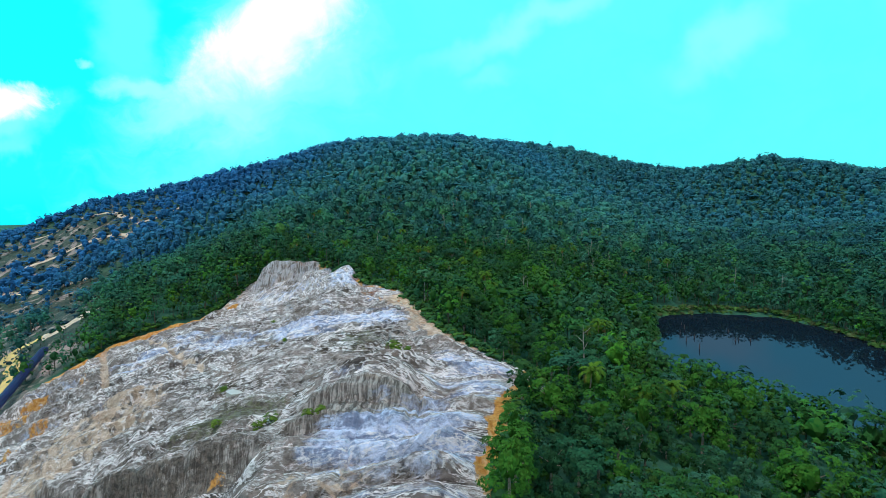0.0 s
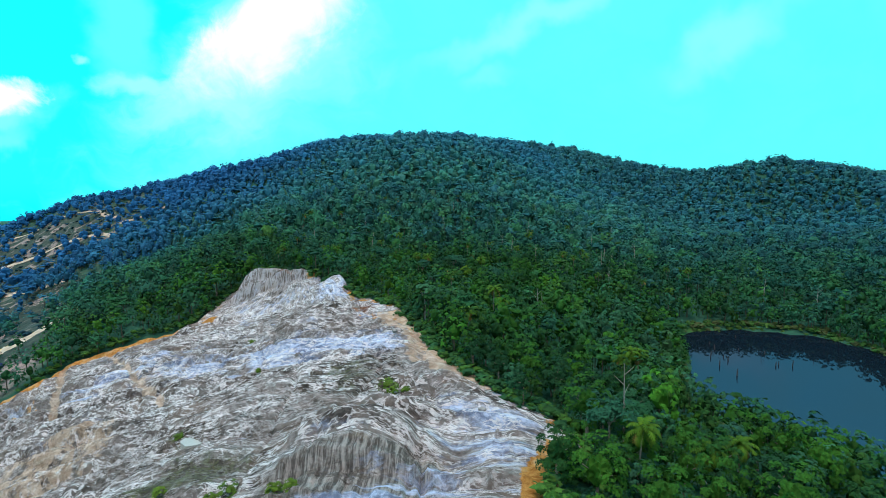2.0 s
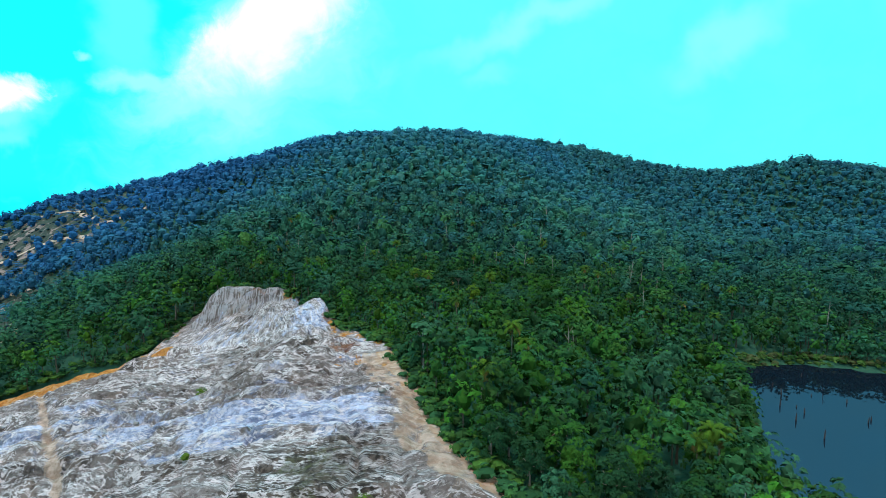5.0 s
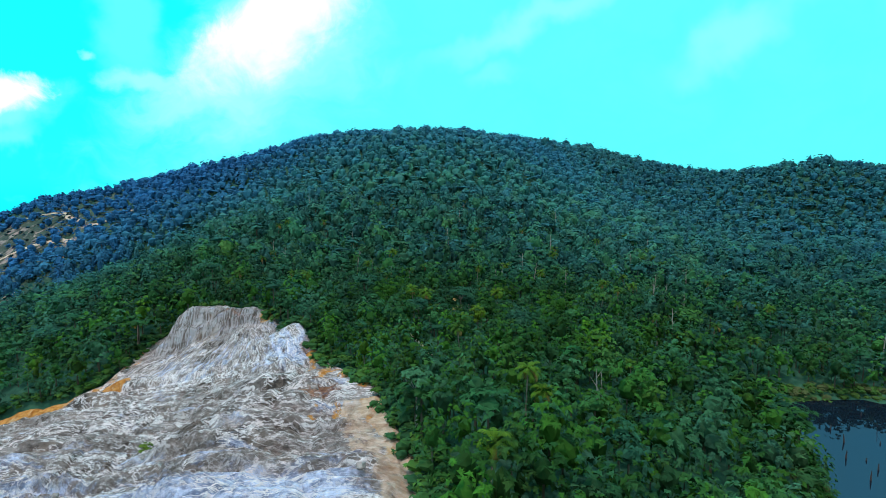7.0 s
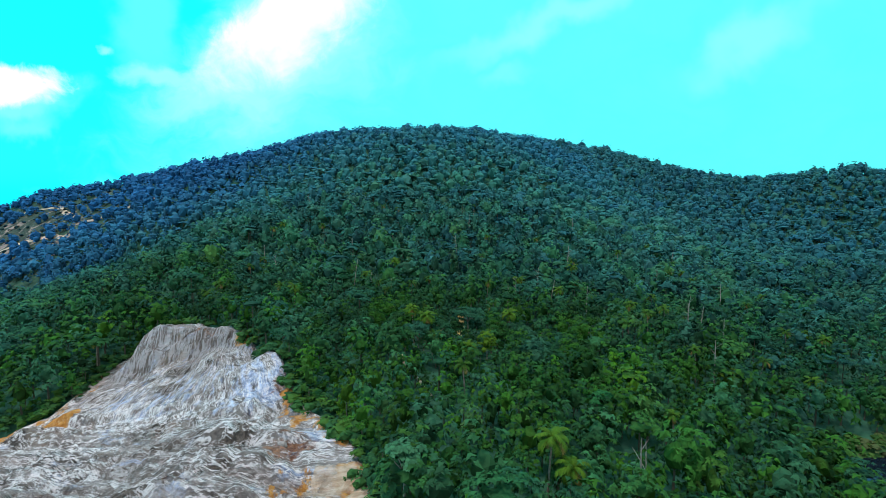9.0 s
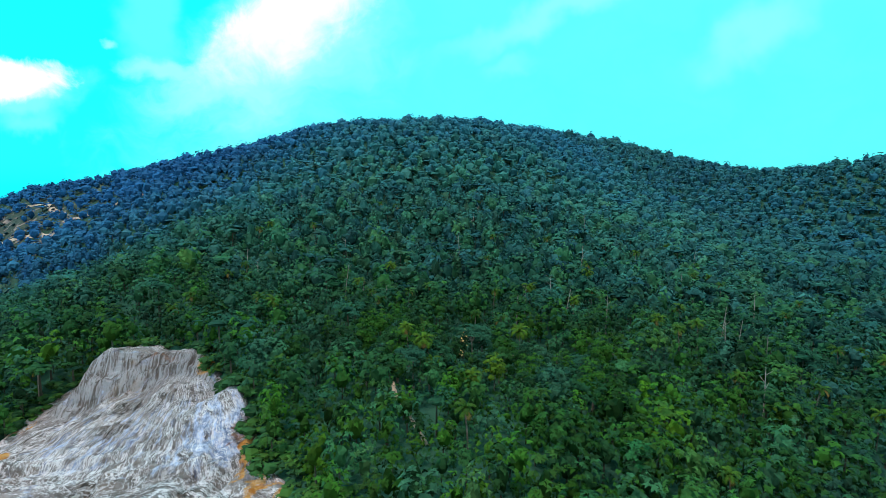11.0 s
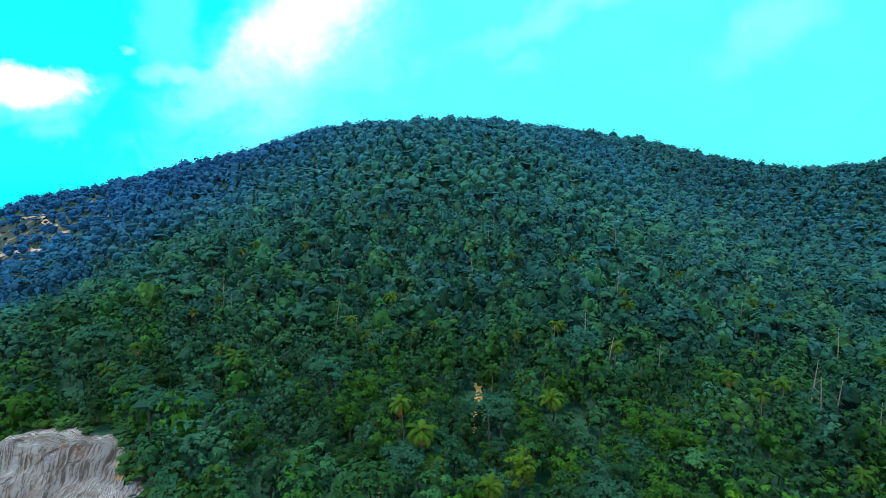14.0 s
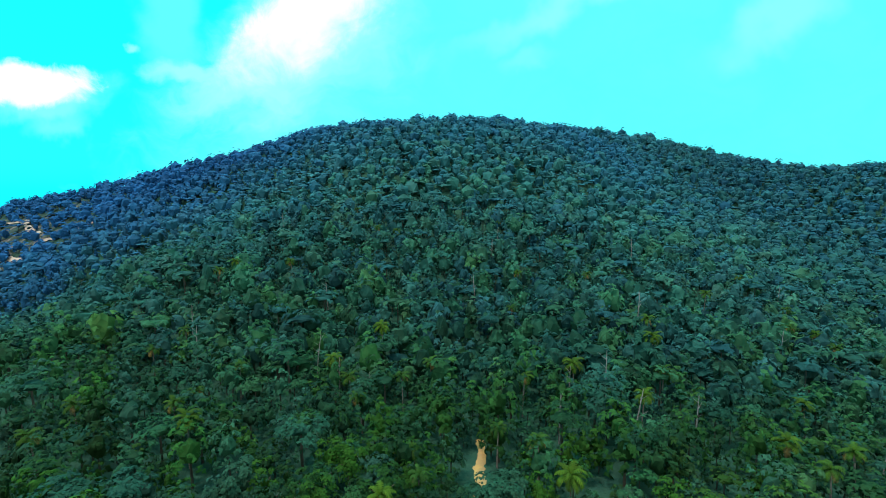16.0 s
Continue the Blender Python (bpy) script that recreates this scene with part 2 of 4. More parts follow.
    fluted = n.mix(n.step(n.math("ADD", n.math("MULTIPLY", comb, 0.7), n.math("MULTIPLY", rough, 0.3)), n.mix(loose, (0.42, 0.42, 0.42), (0.43, 0.43, 0.43)), n.mix(loose, (0.60, 0.60, 0.60), (0.54, 0.54, 0.54))), n.mix(loose, (0.072, 0.059, 0.049), (0.13, 0.108, 0.09)), n.mix(loose, (0.42, 0.37, 0.325), (0.445, 0.435, 0.43)))
    fluted = n.mix(n.math("MULTIPLY", n.step(blot, 0.55, 0.65), 0.25), fluted, (0.40, 0.25, 0.11))
    steep = n.add("ShaderNodeAttribute", attribute_name="flute").outputs["Fac"]
    grey = n.mix(n.math("MULTIPLY", n.step(steep, 0.2, 0.7), 0.85), grey, fluted)
    # blue-white clay where it is freshly washed
    clay = n.mix(n.step(n.math("ADD", n.math("MULTIPLY", streak, 0.6), n.math("MULTIPLY", fine, 0.4)), 0.42, 0.58), (0.17, 0.21, 0.31), (0.60, 0.68, 0.86))
    wash = n.step(n.math("ADD", grain(0.05, 0.26, 9.0, 0.72, 0.2), n.math("MULTIPLY", fresh, 0.24)), 0.56, 0.68)
    colour = n.mix(n.math("MULTIPLY", wash, 0.85), grey, clay)
    # dark weathered skin and rubble
    ragged = n.math("MULTIPLY", n.math("SUBTRACT", n.noise(at, 0.20, 9.0, 0.74, 0.8), 0.5), 2.4)
    crumb = n.mix(n.step(fine, 0.40, 0.60), (0.034, 0.028, 0.022), (0.150, 0.118, 0.092))
    skin = n.step(n.math("ADD", n.math("MULTIPLY", wear.outputs[0], 1.25), n.math("MULTIPLY", ragged, 0.85)), 0.44, 0.60)
    colour = n.mix(n.math("MULTIPLY", skin, 0.86), colour, crumb)
    scab = n.step(n.math("SUBTRACT", grain(0.09, 0.34, 9.0, 0.76, 0.2), n.math("MULTIPLY", fresh, 0.10)), 0.555, 0.59)
    colour = n.mix(n.math("MULTIPLY", scab, 0.75), colour, crumb)
    # thin pale seams that rain has washed out, running into one another
    for scale_long, scale_across, thin, full in ((0.035, 0.26, 0.016, 0.95), (0.07, 0.50, 0.020, 0.9), (0.14, 0.85, 0.026, 0.7)):
        vein = n.math("ABSOLUTE", n.math("SUBTRACT", grain(scale_long, scale_across, 6.0, 0.62, 0.25), 0.5))
        cut = n.math("MULTIPLY", n.step(vein, thin, thin * 0.35), n.math("MULTIPLY", n.step(rough, 0.38, 0.53), n.math("MULTIPLY", n.math("SUBTRACT", 1.0, n.math("MULTIPLY", calm, 0.6)), n.step(steep, 0.75, 0.25))))
        colour = n.mix(n.math("MULTIPLY", cut, full), colour, (0.80, 0.75, 0.72))
    # rust, ochre topsoil at the rim, tan gully fill, scrub
    rust = n.mix(n.step(fine, 0.38, 0.62), (0.105, 0.042, 0.022), (0.36, 0.17, 0.085))
    colour = n.mix(n.math("MULTIPLY", n.step(n.math("ADD", wear.outputs[1], ragged), 0.42, 0.72), 0.9), colour, rust)
    ochre = n.mix(n.step(fine, 0.35, 0.65), (0.34, 0.125, 0.018), (0.62, 0.31, 0.08))
    ochre = n.mix(n.math("MULTIPLY", n.step(rough, 0.50, 0.64), 0.75), ochre, (0.55, 0.38, 0.20))
    colour = n.mix(n.step(n.math("ADD", zone.outputs[0], ragged), 0.42, 0.62), colour, ochre)
    tan = n.mix(n.step(n.math("ADD", n.math("MULTIPLY", streak, 0.5), n.math("MULTIPLY", rough, 0.5)), 0.40, 0.60), (0.36, 0.245, 0.16), (0.66, 0.51, 0.38))
    colour = n.mix(n.math("MULTIPLY", n.step(n.math("ADD", zone.outputs[2], ragged), 0.40, 0.70), 0.85), colour, tan)
    scrub = n.mix(n.step(fine, 0.4, 0.62), (0.050, 0.042, 0.030), (0.075, 0.095, 0.024))
    colour = n.mix(n.math("MULTIPLY", n.step(n.math("SUBTRACT", zone.outputs[1], ragged), 0.45, 0.95), 0.75), colour, scrub)
    relief = n.math("ADD", n.math("MULTIPLY", streak, 0.8), n.math("ADD", n.math("MULTIPLY", rough, 1.3), n.math("MULTIPLY", fine, 0.7)))
    finish(n, colour, 0.92, relief, 1.0, 1.1, spec=0.15)
    return m


def water_material():
    m, n, at = material("still_dark_pond_water")
    murk = n.mix(n.noise(at, 0.03, 3.0), (0.003, 0.007, 0.011), (0.004, 0.009, 0.014))
    wave = n.add("ShaderNodeBump", {"Height": n.noise(at, 1.2, 3.0), "Strength": 0.02, "Distance": 0.05}).outputs[0]
    deep = n.add("ShaderNodeBsdfDiffuse", {"Color": murk}).outputs[0]
    gloss = n.add("ShaderNodeBsdfGlossy", {"Color": (0.135, 0.080, 0.112), "Roughness": 0.03, "Normal": wave}).outputs[0]
    n.add("ShaderNodeOutputMaterial", {0: n.add("ShaderNodeAddShader", {0: deep, 1: gloss}).outputs[0]})
    return m


GROUND, QUARRY, WATER = ground_material(), quarry_material(), water_material()


# ---- lie of the land ----
LAND_X, LAND_Y, LAND_STEP = -710, -110, 130
LAND = np.array([
    (-83, -79, -69, -40, -6, 0, 1, 11, 13, 9, 0),
    (-61, -69, -62, -48, -44, 12, 2, 1, 13, 7, 0),
    (-80, -68, -56, -50, -77, 40, -1, -30, 15, 15, 12),
    (-82, -65, -52, -49, 21, 28, 5, 10, 17, 26, 32),
    (-38, -60, -57, -41, 55, 29, 30, 3, 17, 25, 39),
    (-74, -56, -17, 38, 50, 104, 80, 19, 2, 13, 46),
    (25, 30, 85, 110, 134, 156, 146, 55, 48, 135, 96),
    (2, 52, 78, 87, 122, 133, 156, 136, 103, 83, 47),
    (-96, -32, -3, 18, 44, 63, 100, 150, 126, 26, -38),
], float)
KNOLLS = [(-534, 669, 18, -8.8), (434, 670, 28, 7.0), (120, 200, 28, -4.8), (-123, 321, 18, 4.7), (-557, 692, 18, 6.2), (-28, 344, 28, -4.7), (-205, 568, 18, -5.9), (-127, 144, 18, -5.4), (-13, 117, 18, 4.1), (450, 560, 18, -5.7), (-341, 502, 18, 5.2), (-200, 150, 28, 5.7), (-330, 420, 18, -5.2), (-534, 669, 18, -4.8), (-512, 689, 18, 5.6), (269, 473, 18, 4.9), (-8, 182, 18, 3.3), (-74, 202, 18, -3.7), (-284, 329, 18, -4.9), (68, 299, 18, 3.3), (-75, 131, 28, -3.1), (-53, 236, 18, 3.1), (-120, 238, 18, -3.6), (-520, 692, 35, 7), (-205, 385, 32, -9), (-225, 445, 36, -11), (-128, 390, 20, 4), (197, 395, 28, -10), (-155, 674, 42, 7), (165, 772, 60, 7), (-240, 466, 20, -13), (-205, 476, 20, -11), (-172, 484, 18, -8), (-280, 440, 24, -8)]
QUARRY_SLOPE = (15.2, 17.4, 7.7, -15.9, -8.8, 1.5, -5.5, 4.0, 8.2, 5.8)
QUARRY_RIM = [(-190, 150), (-186, 205), (-166, 232), (-140, 235), (-124, 236), (-114, 241), (-110, 256), (-105, 264), (-92, 269), (-72, 263),
              (-60, 250), (-48, 236), (-38, 219), (-22, 204), (-13, 180), (-2, 150), (9, 129), (20, 120), (22, 112), (13, 98), (9, 82), (4, 60), (-5, 30), (-100, 30), (-190, 90)]
POND = [(72, 165), (78, 180), (86, 193), (95, 211), (101, 236), (114, 248), (140, 250), (157, 244), (169, 236), (174, 216), (175, 198), (172, 176), (178, 150), (185, 120), (160, 98), (120, 100), (95, 120), (80, 145)]
WATER_Z = -4.0


def hashed(i, j, seed):
    v = np.sin(i * 127.1 + j * 311.7 + seed * 74.7) * 43758.5453
    return v - np.floor(v)


def ripple(x, y, size, seed=0, octaves=4, rough=0.5):
    """Smooth value noise from 0 to 1."""
    total, weight, norm = 0.0, 1.0, 0.0
    for o in range(octaves):
        u, v = x / size * 2 ** o, y / size * 2 ** o
        i, j = np.floor(u), np.floor(v)
        f, g = u - i, v - j
        f, g = f * f * (3 - 2 * f), g * g * (3 - 2 * g)
        s = seed + o * 13
        total = total + weight * ((hashed(i, j, s) * (1 - f) + hashed(i + 1, j, s) * f) * (1 - g) + (hashed(i, j + 1, s) * (1 - f) + hashed(i + 1, j + 1, s) * f) * g)
        norm, weight = norm + weight, weight * rough
    return total / norm


def smooth(v, low, high):
    u = np.clip((v - low) / (high - low), 0, 1)
    return u * u * (3 - 2 * u)


def bell(u):
    u = np.abs(u)
    return np.where(u < 1, 2 / 3 - u * u + u ** 3 / 2, np.where(u < 2, (2 - u) ** 3 / 6, 0.0))


def inside(x, y, ring):
    """Signed distance to a closed outline, positive within."""
    hit, near = np.zeros(np.shape(x), bool), np.full(np.shape(x), 1e9)
    for (ax, ay), (bx, by) in zip(ring, ring[1:] + ring[:1]):
        cut = (ay > y) != (by > y)
        hit ^= cut & (x < (bx - ax) * (y - ay) / ((by - ay) or 1e-9) + ax)
        dx, dy = bx - ax, by - ay
        s = np.clip(((x - ax) * dx + (y - ay) * dy) / (dx * dx + dy * dy), 0, 1)
        near = np.minimum(near, np.hypot(x - ax - s * dx, y - ay - s * dy))
    return np.where(hit, near, -near)


def hill(x, y):
    """The natural slope without the quarry and the pond."""
    ex, ey = np.clip(x, LAND_X + 20, LAND_X + 1280), np.clip(y, LAND_Y + 20, LAND_Y + 1020)
    z = 0.0
    for j in range(LAND.shape[0]):
        by = bell((ey - LAND_Y) / LAND_STEP - j)
        for i in range(LAND.shape[1]):
            z = z + LAND[j, i] * bell((ex - LAND_X) / LAND_STEP - i) * by
    for kx, ky, size, high in KNOLLS:
        z = z + high * np.exp(-((x - kx) ** 2 + (y - ky) ** 2) / (2 * size * size))
    away = np.hypot(x - ex, y - ey)
    z = z * (1 - smooth(away, 0, 500)) + -70.0 * smooth(away, 0, 500)
    return z + (ripple(x, y, 60, 3) - 0.5) * 4


def strata(x, y):
    """Place across and along the tilted beds of the rock."""
    across = y + 0.22 * np.minimum(x + 35, 0) + 0.12 * np.maximum(x + 35, 0) + 9 * (ripple(x, y, 48, 5, 3) - 0.5)
    return across, x - 0.22 * y


HOLLOWS = [(-2, 106, 6, -4.5), (-15, 128, 8, -3.0), (-40, 113, 9, -3.0), (-73, 200, 14, -3.2), (-84, 226, 10, -3.0), (-28, 181, 9, -3.2), (-130, 188, 18, 3.0), (-59, 247, 4, -2.0), (-49, 236, 5, 3.6), (-108, 232, 11, -3.0)]


def loose_rock(x, y):
    """0 to 1: the fan of loose rock below the head wall, where everything runs down the slope."""
    return smooth(y + 0.35 * (x + 60) + 16 * (ripple(x, y, 26, 91, 3) - 0.5), 212, 230)


def worked_face(x, y, with_flutes=False):
    """The quarried slope: a bulge cut along its beds into ledges, with a head wall, two bluffs and gullies."""
    u, v = (np.clip(x, -200, 40) + 50) / 80, (np.clip(y, 30, 264) - 170) / 90
    terms = (u ** 0, u, v, u * u, u * v, v * v, u ** 3, u * u * v, u * v * v, v ** 3)
    z = sum(k * t for k, t in zip(QUARRY_SLOPE, terms))
    for hx, hy, size, high in HOLLOWS:
        z = z + high * np.exp(-((x - hx) ** 2 + (y - hy) ** 2) / (2 * size * size))
    wob = ripple(x, y, 30, 15, 4) - 0.5
    talus = loose_rock(x, y)
    across, along = strata(x, y)
    tame = smooth(inside(x, y, QUARRY_RIM), 0, 9)
    # head wall under the top rim
    wall = y - (254 + 3 * np.sin(x * 0.16) + 12 * wob + 5 * (ripple(x, y, 9, 17, 3) - 0.5) - 0.010 * (x + 85) ** 2)
    wall_here = smooth(x, -110, -99) * smooth(-x, 50, 60)
    top = 26.5 - 0.045 * np.maximum(-90 - x, 0) ** 2 - 0.02 * np.maximum(x + 70, 0) ** 2 + 5.0 * wob + 2.2 * (ripple(x, y, 8, 19, 3) - 0.5)
    z = z - 1.0 * wall_here
    z = z + wall_here * (0.5 * smooth(wall, -0.5, 1.6) + 0.5 * smooth(wall, 2.2, 5.0)) * np.maximum(top - z, 0)
    flute_wall = wall_here * np.exp(-((wall - 2.0) / np.where(wall < 2.0, 4.5, 4)) ** 2)
    # knob and hollow of broken red rock on the other side
    knob = np.exp(-((x + 45) / 8) ** 2 - ((y - 226) / 7) ** 2)
    z = z + 0.8 * knob - 1.6 * np.exp(-((x + 34) / 18) ** 2 - ((y - 214) / 22) ** 2) - 3.5 * np.exp(-((x + 29) / 6) ** 2 - ((y - 194) / 5) ** 2)
    # fluted bluff above the white spill
    z = z + 4.0 * np.exp(-((x + 17) / 17) ** 2 - ((y - 111) / 11) ** 2) - 2.5 * np.exp(-((x + 16) / 20) ** 2 - ((y - 84) / 10) ** 2)
    flute_bluff = np.exp(-((x + 18) / 17) ** 4 - ((y - 98) / 8) ** 4)
    # fluted cliff in the foreground
    lip = y - (97 + 0.0047 * (x + 37) ** 2 + 6 * wob)
    cliff_here = smooth(x, -122, -100) * smooth(-x, 34, 46)
    z = z - 8.5 * (1 - smooth(lip, -5, 0)) * cliff_here
    flute_cliff = cliff_here * np.exp(-((lip + 3.5) / 5) ** 2)
    # ledges along the beds, broad and fine
    bed = across / 8.5 + 0.3 * wob
    f = bed - np.floor(bed)
    z = z + tame * (1 - 0.75 * talus) * (0.8 + 8.0 * ripple(along, across, 40, 25, 3) ** 2) * (smooth(f, 0.0, 0.20) - f)
    bed = across / 3.4 + 0.6 * (ripple(x, y, 14, 26, 3) - 0.5)
    f = bed - np.floor(bed)
    z = z + (0.3 + 0.7 * tame) * (1 - 0.7 * talus) * (0.3 + 3.6 * ripple(along * 0.35, across, 9, 27, 3) ** 2) * (smooth(f, 0.0, 0.3) - f)
    # flutes, runnels and rubble
    flutes = np.maximum(flute_wall, np.maximum(flute_bluff, flute_cliff))
    comb = np.abs(ripple(x, y * 0.12, 2.0, 31, 2, 0.6) - 0.5)
    run = np.abs(ripple(along * 0.25, across, 5, 21, 4, 0.6) - 0.5)
    channel = np.abs(ripple(x, y * 0.45, 16, 35, 3, 0.55) - 0.5)
    z = z - 3.0 * flutes * comb - 1.5 * run * (1 - 0.6 * flutes) * (1 - 0.8 * talus) - 0.9 * (1 - smooth(channel, 0.0, 0.06))
    # broken crust, and runnels down the loose fan
    crust = np.abs(ripple(along * 0.5, across, 5, 45, 4, 0.66) - 0.5)
    theta, away = np.arctan2(x + 72, 262 - y) * 60, np.hypot(x + 72, y - 262)
    rill = np.abs(ripple(theta, away * 0.16, 5, 47, 4, 0.62) - 0.5)
    z = z + tame * (0.6 - 2.4 * crust) * (1 - 0.4 * flutes) * (1 - 0.5 * talus) + tame * talus * (0.6 - 3.0 * rill)
    # two straight gullies from the left rim
    for (ax, ay), (bx, by) in (((-168, 228), (-129, 174)), ((-150, 232), (-82, 156))):
        dx, dy = bx - ax, by - ay
        t = np.clip(((x - ax) * dx + (y - ay) * dy) / (dx * dx + dy * dy), 0, 1)
        z = z - 1.3 * np.exp(-(np.hypot(x - ax - t * dx, y - ay - t * dy) / 1.5) ** 2)
    z = z - 0.4 * flute_wall + 0.6 + (ripple(x, y, 1.7, 41, 2) - 0.5) * 0.45
    return (z, flutes) if with_flutes else z


def land(x, y):
    """The finished ground, with quarry and pond sunk into it."""
    z = hill(x, y)
    q = inside(x, y, QUARRY_RIM)
    face = worked_face(x, y)
    z = np.where(q > -14, z + (np.maximum(face + 0.5, z * 0.4 + (face + 0.5) * 0.6) - z) * smooth(q, -14, -1), z)
    z = np.where(q > 0, face, z)
    p = inside(x, y, POND)
    bank = smooth(p, -26, 0)
    z = z + (np.clip(z, WATER_Z + 0.4, WATER_Z + 1.8) - z) * bank
    return np.where(p > 0, np.minimum(z, WATER_Z + 0.3 - 0.3 * np.minimum(p, 12)), z)


def height(x, y):
    return float(land(np.array([float(x)]), np.array([float(y)]))[0])


# ---- mesh helpers ----
def mesh_of(name, verts, faces, mat, colours=None, colour_name="leaf_colour", smooth_faces=False):
    """A mesh from numpy arrays; faces is a list of index arrays of one width each."""
    mesh = bpy.data.meshes.new(name)
    loops = np.concatenate([f.ravel() for f in faces]).astype(np.int32)
    totals = np.concatenate([np.full(len(f), f.shape[1]) for f in faces]).astype(np.int32)
    starts = np.concatenate([[0], np.cumsum(totals)[:-1]]).astype(np.int32)
    mesh.vertices.add(len(verts))
    mesh.vertices.foreach_set("co", np.asarray(verts, np.float32).ravel())
    mesh.loops.add(len(loops))
    mesh.loops.foreach_set("vertex_index", loops)
    mesh.polygons.add(len(totals))
    mesh.polygons.foreach_set("loop_start", starts)
    mesh.polygons.foreach_set("loop_total", totals)
    mesh.polygons.foreach_set("use_smooth", np.full(len(totals), smooth_faces))
    mesh.update(calc_edges=True)
    if colours is not None:
        layer = mesh.color_attributes.new(colour_name, "FLOAT_COLOR", "POINT")
        layer.data.foreach_set("color", np.c_[colours, np.ones(len(colours))].astype(np.float32).ravel())
    mesh.materials.append(mat)
    return mesh


def part(name, bm, mat, parent=None, label="", at=None):
    """Links a bmesh or a mesh as one object, under its thing if there is one."""
    if isinstance(bm, bmesh.types.BMesh):
        mesh = bpy.data.meshes.new(name)
        bm.to_mesh(mesh)
        bm.free()
        mesh.materials.append(mat)
    else:
        mesh = bm
    ob = new(name, mesh)
    ob.parent = parent
    if at is not None:
        ob.matrix_basis = at
    if label:
        ob["label"] = label
    return ob


def box(bm, size, m, bevel=0.0):
    made = bmesh.ops.create_cube(bm, size=1.0, matrix=m @ Matrix.Diagonal((*size, 1)))
    if bevel:
        edges = list({e for v in made["verts"] for e in v.link_edges})
        bmesh.ops.bevel(bm, geom=edges, offset=bevel, segments=1, affect="EDGES")


def tube(points, radii, sides=6):
    """Vertices and quads of a tapered tube through points."""
    points = np.asarray(points, float)
    verts, faces = [], []
    for k, (p, r) in enumerate(zip(points, radii)):
        d = points[min(k + 1, len(points) - 1)] - points[max(k - 1, 0)]
        d = d / (np.linalg.norm(d) + 1e-9)
        a = np.cross(d, (0.3, 0.9, 0.1))
        a = a / (np.linalg.norm(a) + 1e-9)
        b = np.cross(d, a)
        for s in range(sides):
            t = 2 * math.pi * s / sides
            verts.append(p + r * (a * math.cos(t) + b * math.sin(t)))
    for k in range(len(points) - 1):
        for s in range(sides):
            faces.append((k * sides + s, k * sides + (s + 1) % sides, (k + 1) * sides + (s + 1) % sides, (k + 1) * sides + s))
    return np.array(verts), np.array(faces)


def joined(pieces):
    """Joins (verts, quads) pairs."""
    verts, faces, base = [], [], 0
    for v, f in pieces:
        verts.append(v)
        faces.append(f + base)
        base += len(v)
    return np.concatenate(verts), np.concatenate(faces)


# ---- ground sheet ----
def axis(low, high, step):
    mid = np.arange(low, high + 0.1, step)
    out = np.array([60, 140, 260, 450, 750, 1200, 2000, 3200])
    return np.concatenate([low - out[::-1], mid, high + out])


gx, gy = axis(-800, 700, 6), axis(-160, 980, 6)
X, Y = np.meshgrid(gx, gy)
X, Y = X.ravel(), Y.ravel()
Z = land(X, Y)
rim = inside(X, Y, QUARRY_RIM)
Z = np.where(rim > -6, np.minimum(Z, worked_face(X, Y)), Z) - 1.2 * smooth(rim, -6, -1) - 3.0 * smooth(rim, 0, 5)


def bare_land(x, y):
    """How far the forest is cleared, 0 to 1: the valley with the tracks and the scarred far slope."""
    n1, n2 = ripple(x, y, 70, 51, 4), ripple(x, y, 26, 52, 4)
    valley = smooth(-x - 184 - 0.55 * np.maximum(y - 240, 0) + 22 * (n1 - 0.5), 0, 14) * smooth(500 - y, 0, 60)
    far = np.exp(-(((x + 505) / 160) ** 2 + ((y - 575) / 105) ** 2) ** 2) * smooth(n1 * 0.45 + n2 * 0.55, 0.28, 0.44)
    far = np.maximum(far, np.exp(-((x + 330) / 9) ** 2 - ((y - 493) / 8) ** 2) + np.exp(-((x + 366) / 10) ** 2 - ((y - 553) / 12) ** 2) + np.exp(-((x + 326) / 18) ** 2 - ((y - 560) / 5) ** 2))
    return np.clip(np.maximum(valley, far), 0, 1)


bare = bare_land(X, Y)
shore = inside(X, Y, POND)
grass = smooth(shore, -6, -2) * (shore < 1) * np.exp(-((X - 116) / 22) ** 2 - ((Y - 250) / 14) ** 2)
zone = np.stack([bare, np.clip(grass, 0, 1), np.zeros(len(X))], -1)
nx, ny = len(gx), len(gy)
I = np.arange((nx - 1) * (ny - 1))
r, c = I // (nx - 1), I % (nx - 1)
quads = np.stack([r * nx + c, r * nx + c + 1, (r + 1) * nx + c + 1, (r + 1) * nx + c], -1)
ground = new("ground", mesh_of("ground", np.stack([X, Y, Z], -1), [quads], GROUND, zone, "zone", True))
tagged(ground, "dark forest floor and cleared earth of the valley", "ground", kind="structure")


# ---- quarry face ----
step = 0.52
qx, qy = np.arange(-198, 31, step), np.arange(40, 284, step)
X, Y = np.meshgrid(qx, qy)
shape = X.shape
X, Y = X.ravel(), Y.ravel()
edge_wob = (ripple(X, Y, 9, 61, 3) - 0.5) * 5
rim = inside(X, Y, QUARRY_RIM)
Z, flutes = worked_face(X, Y, True)
# the cut bank climbs from the worked face to the forest floor
lift = np.clip(hill(X, Y) + 0.3 - Z, 0.0, 1.2)
Z = Z + np.where(rim < 3, smooth(-rim, -3, 2), 0) * lift * 0.7 - 5.0 * smooth(-rim - 0.4 * edge_wob, 0.8, 6.5)


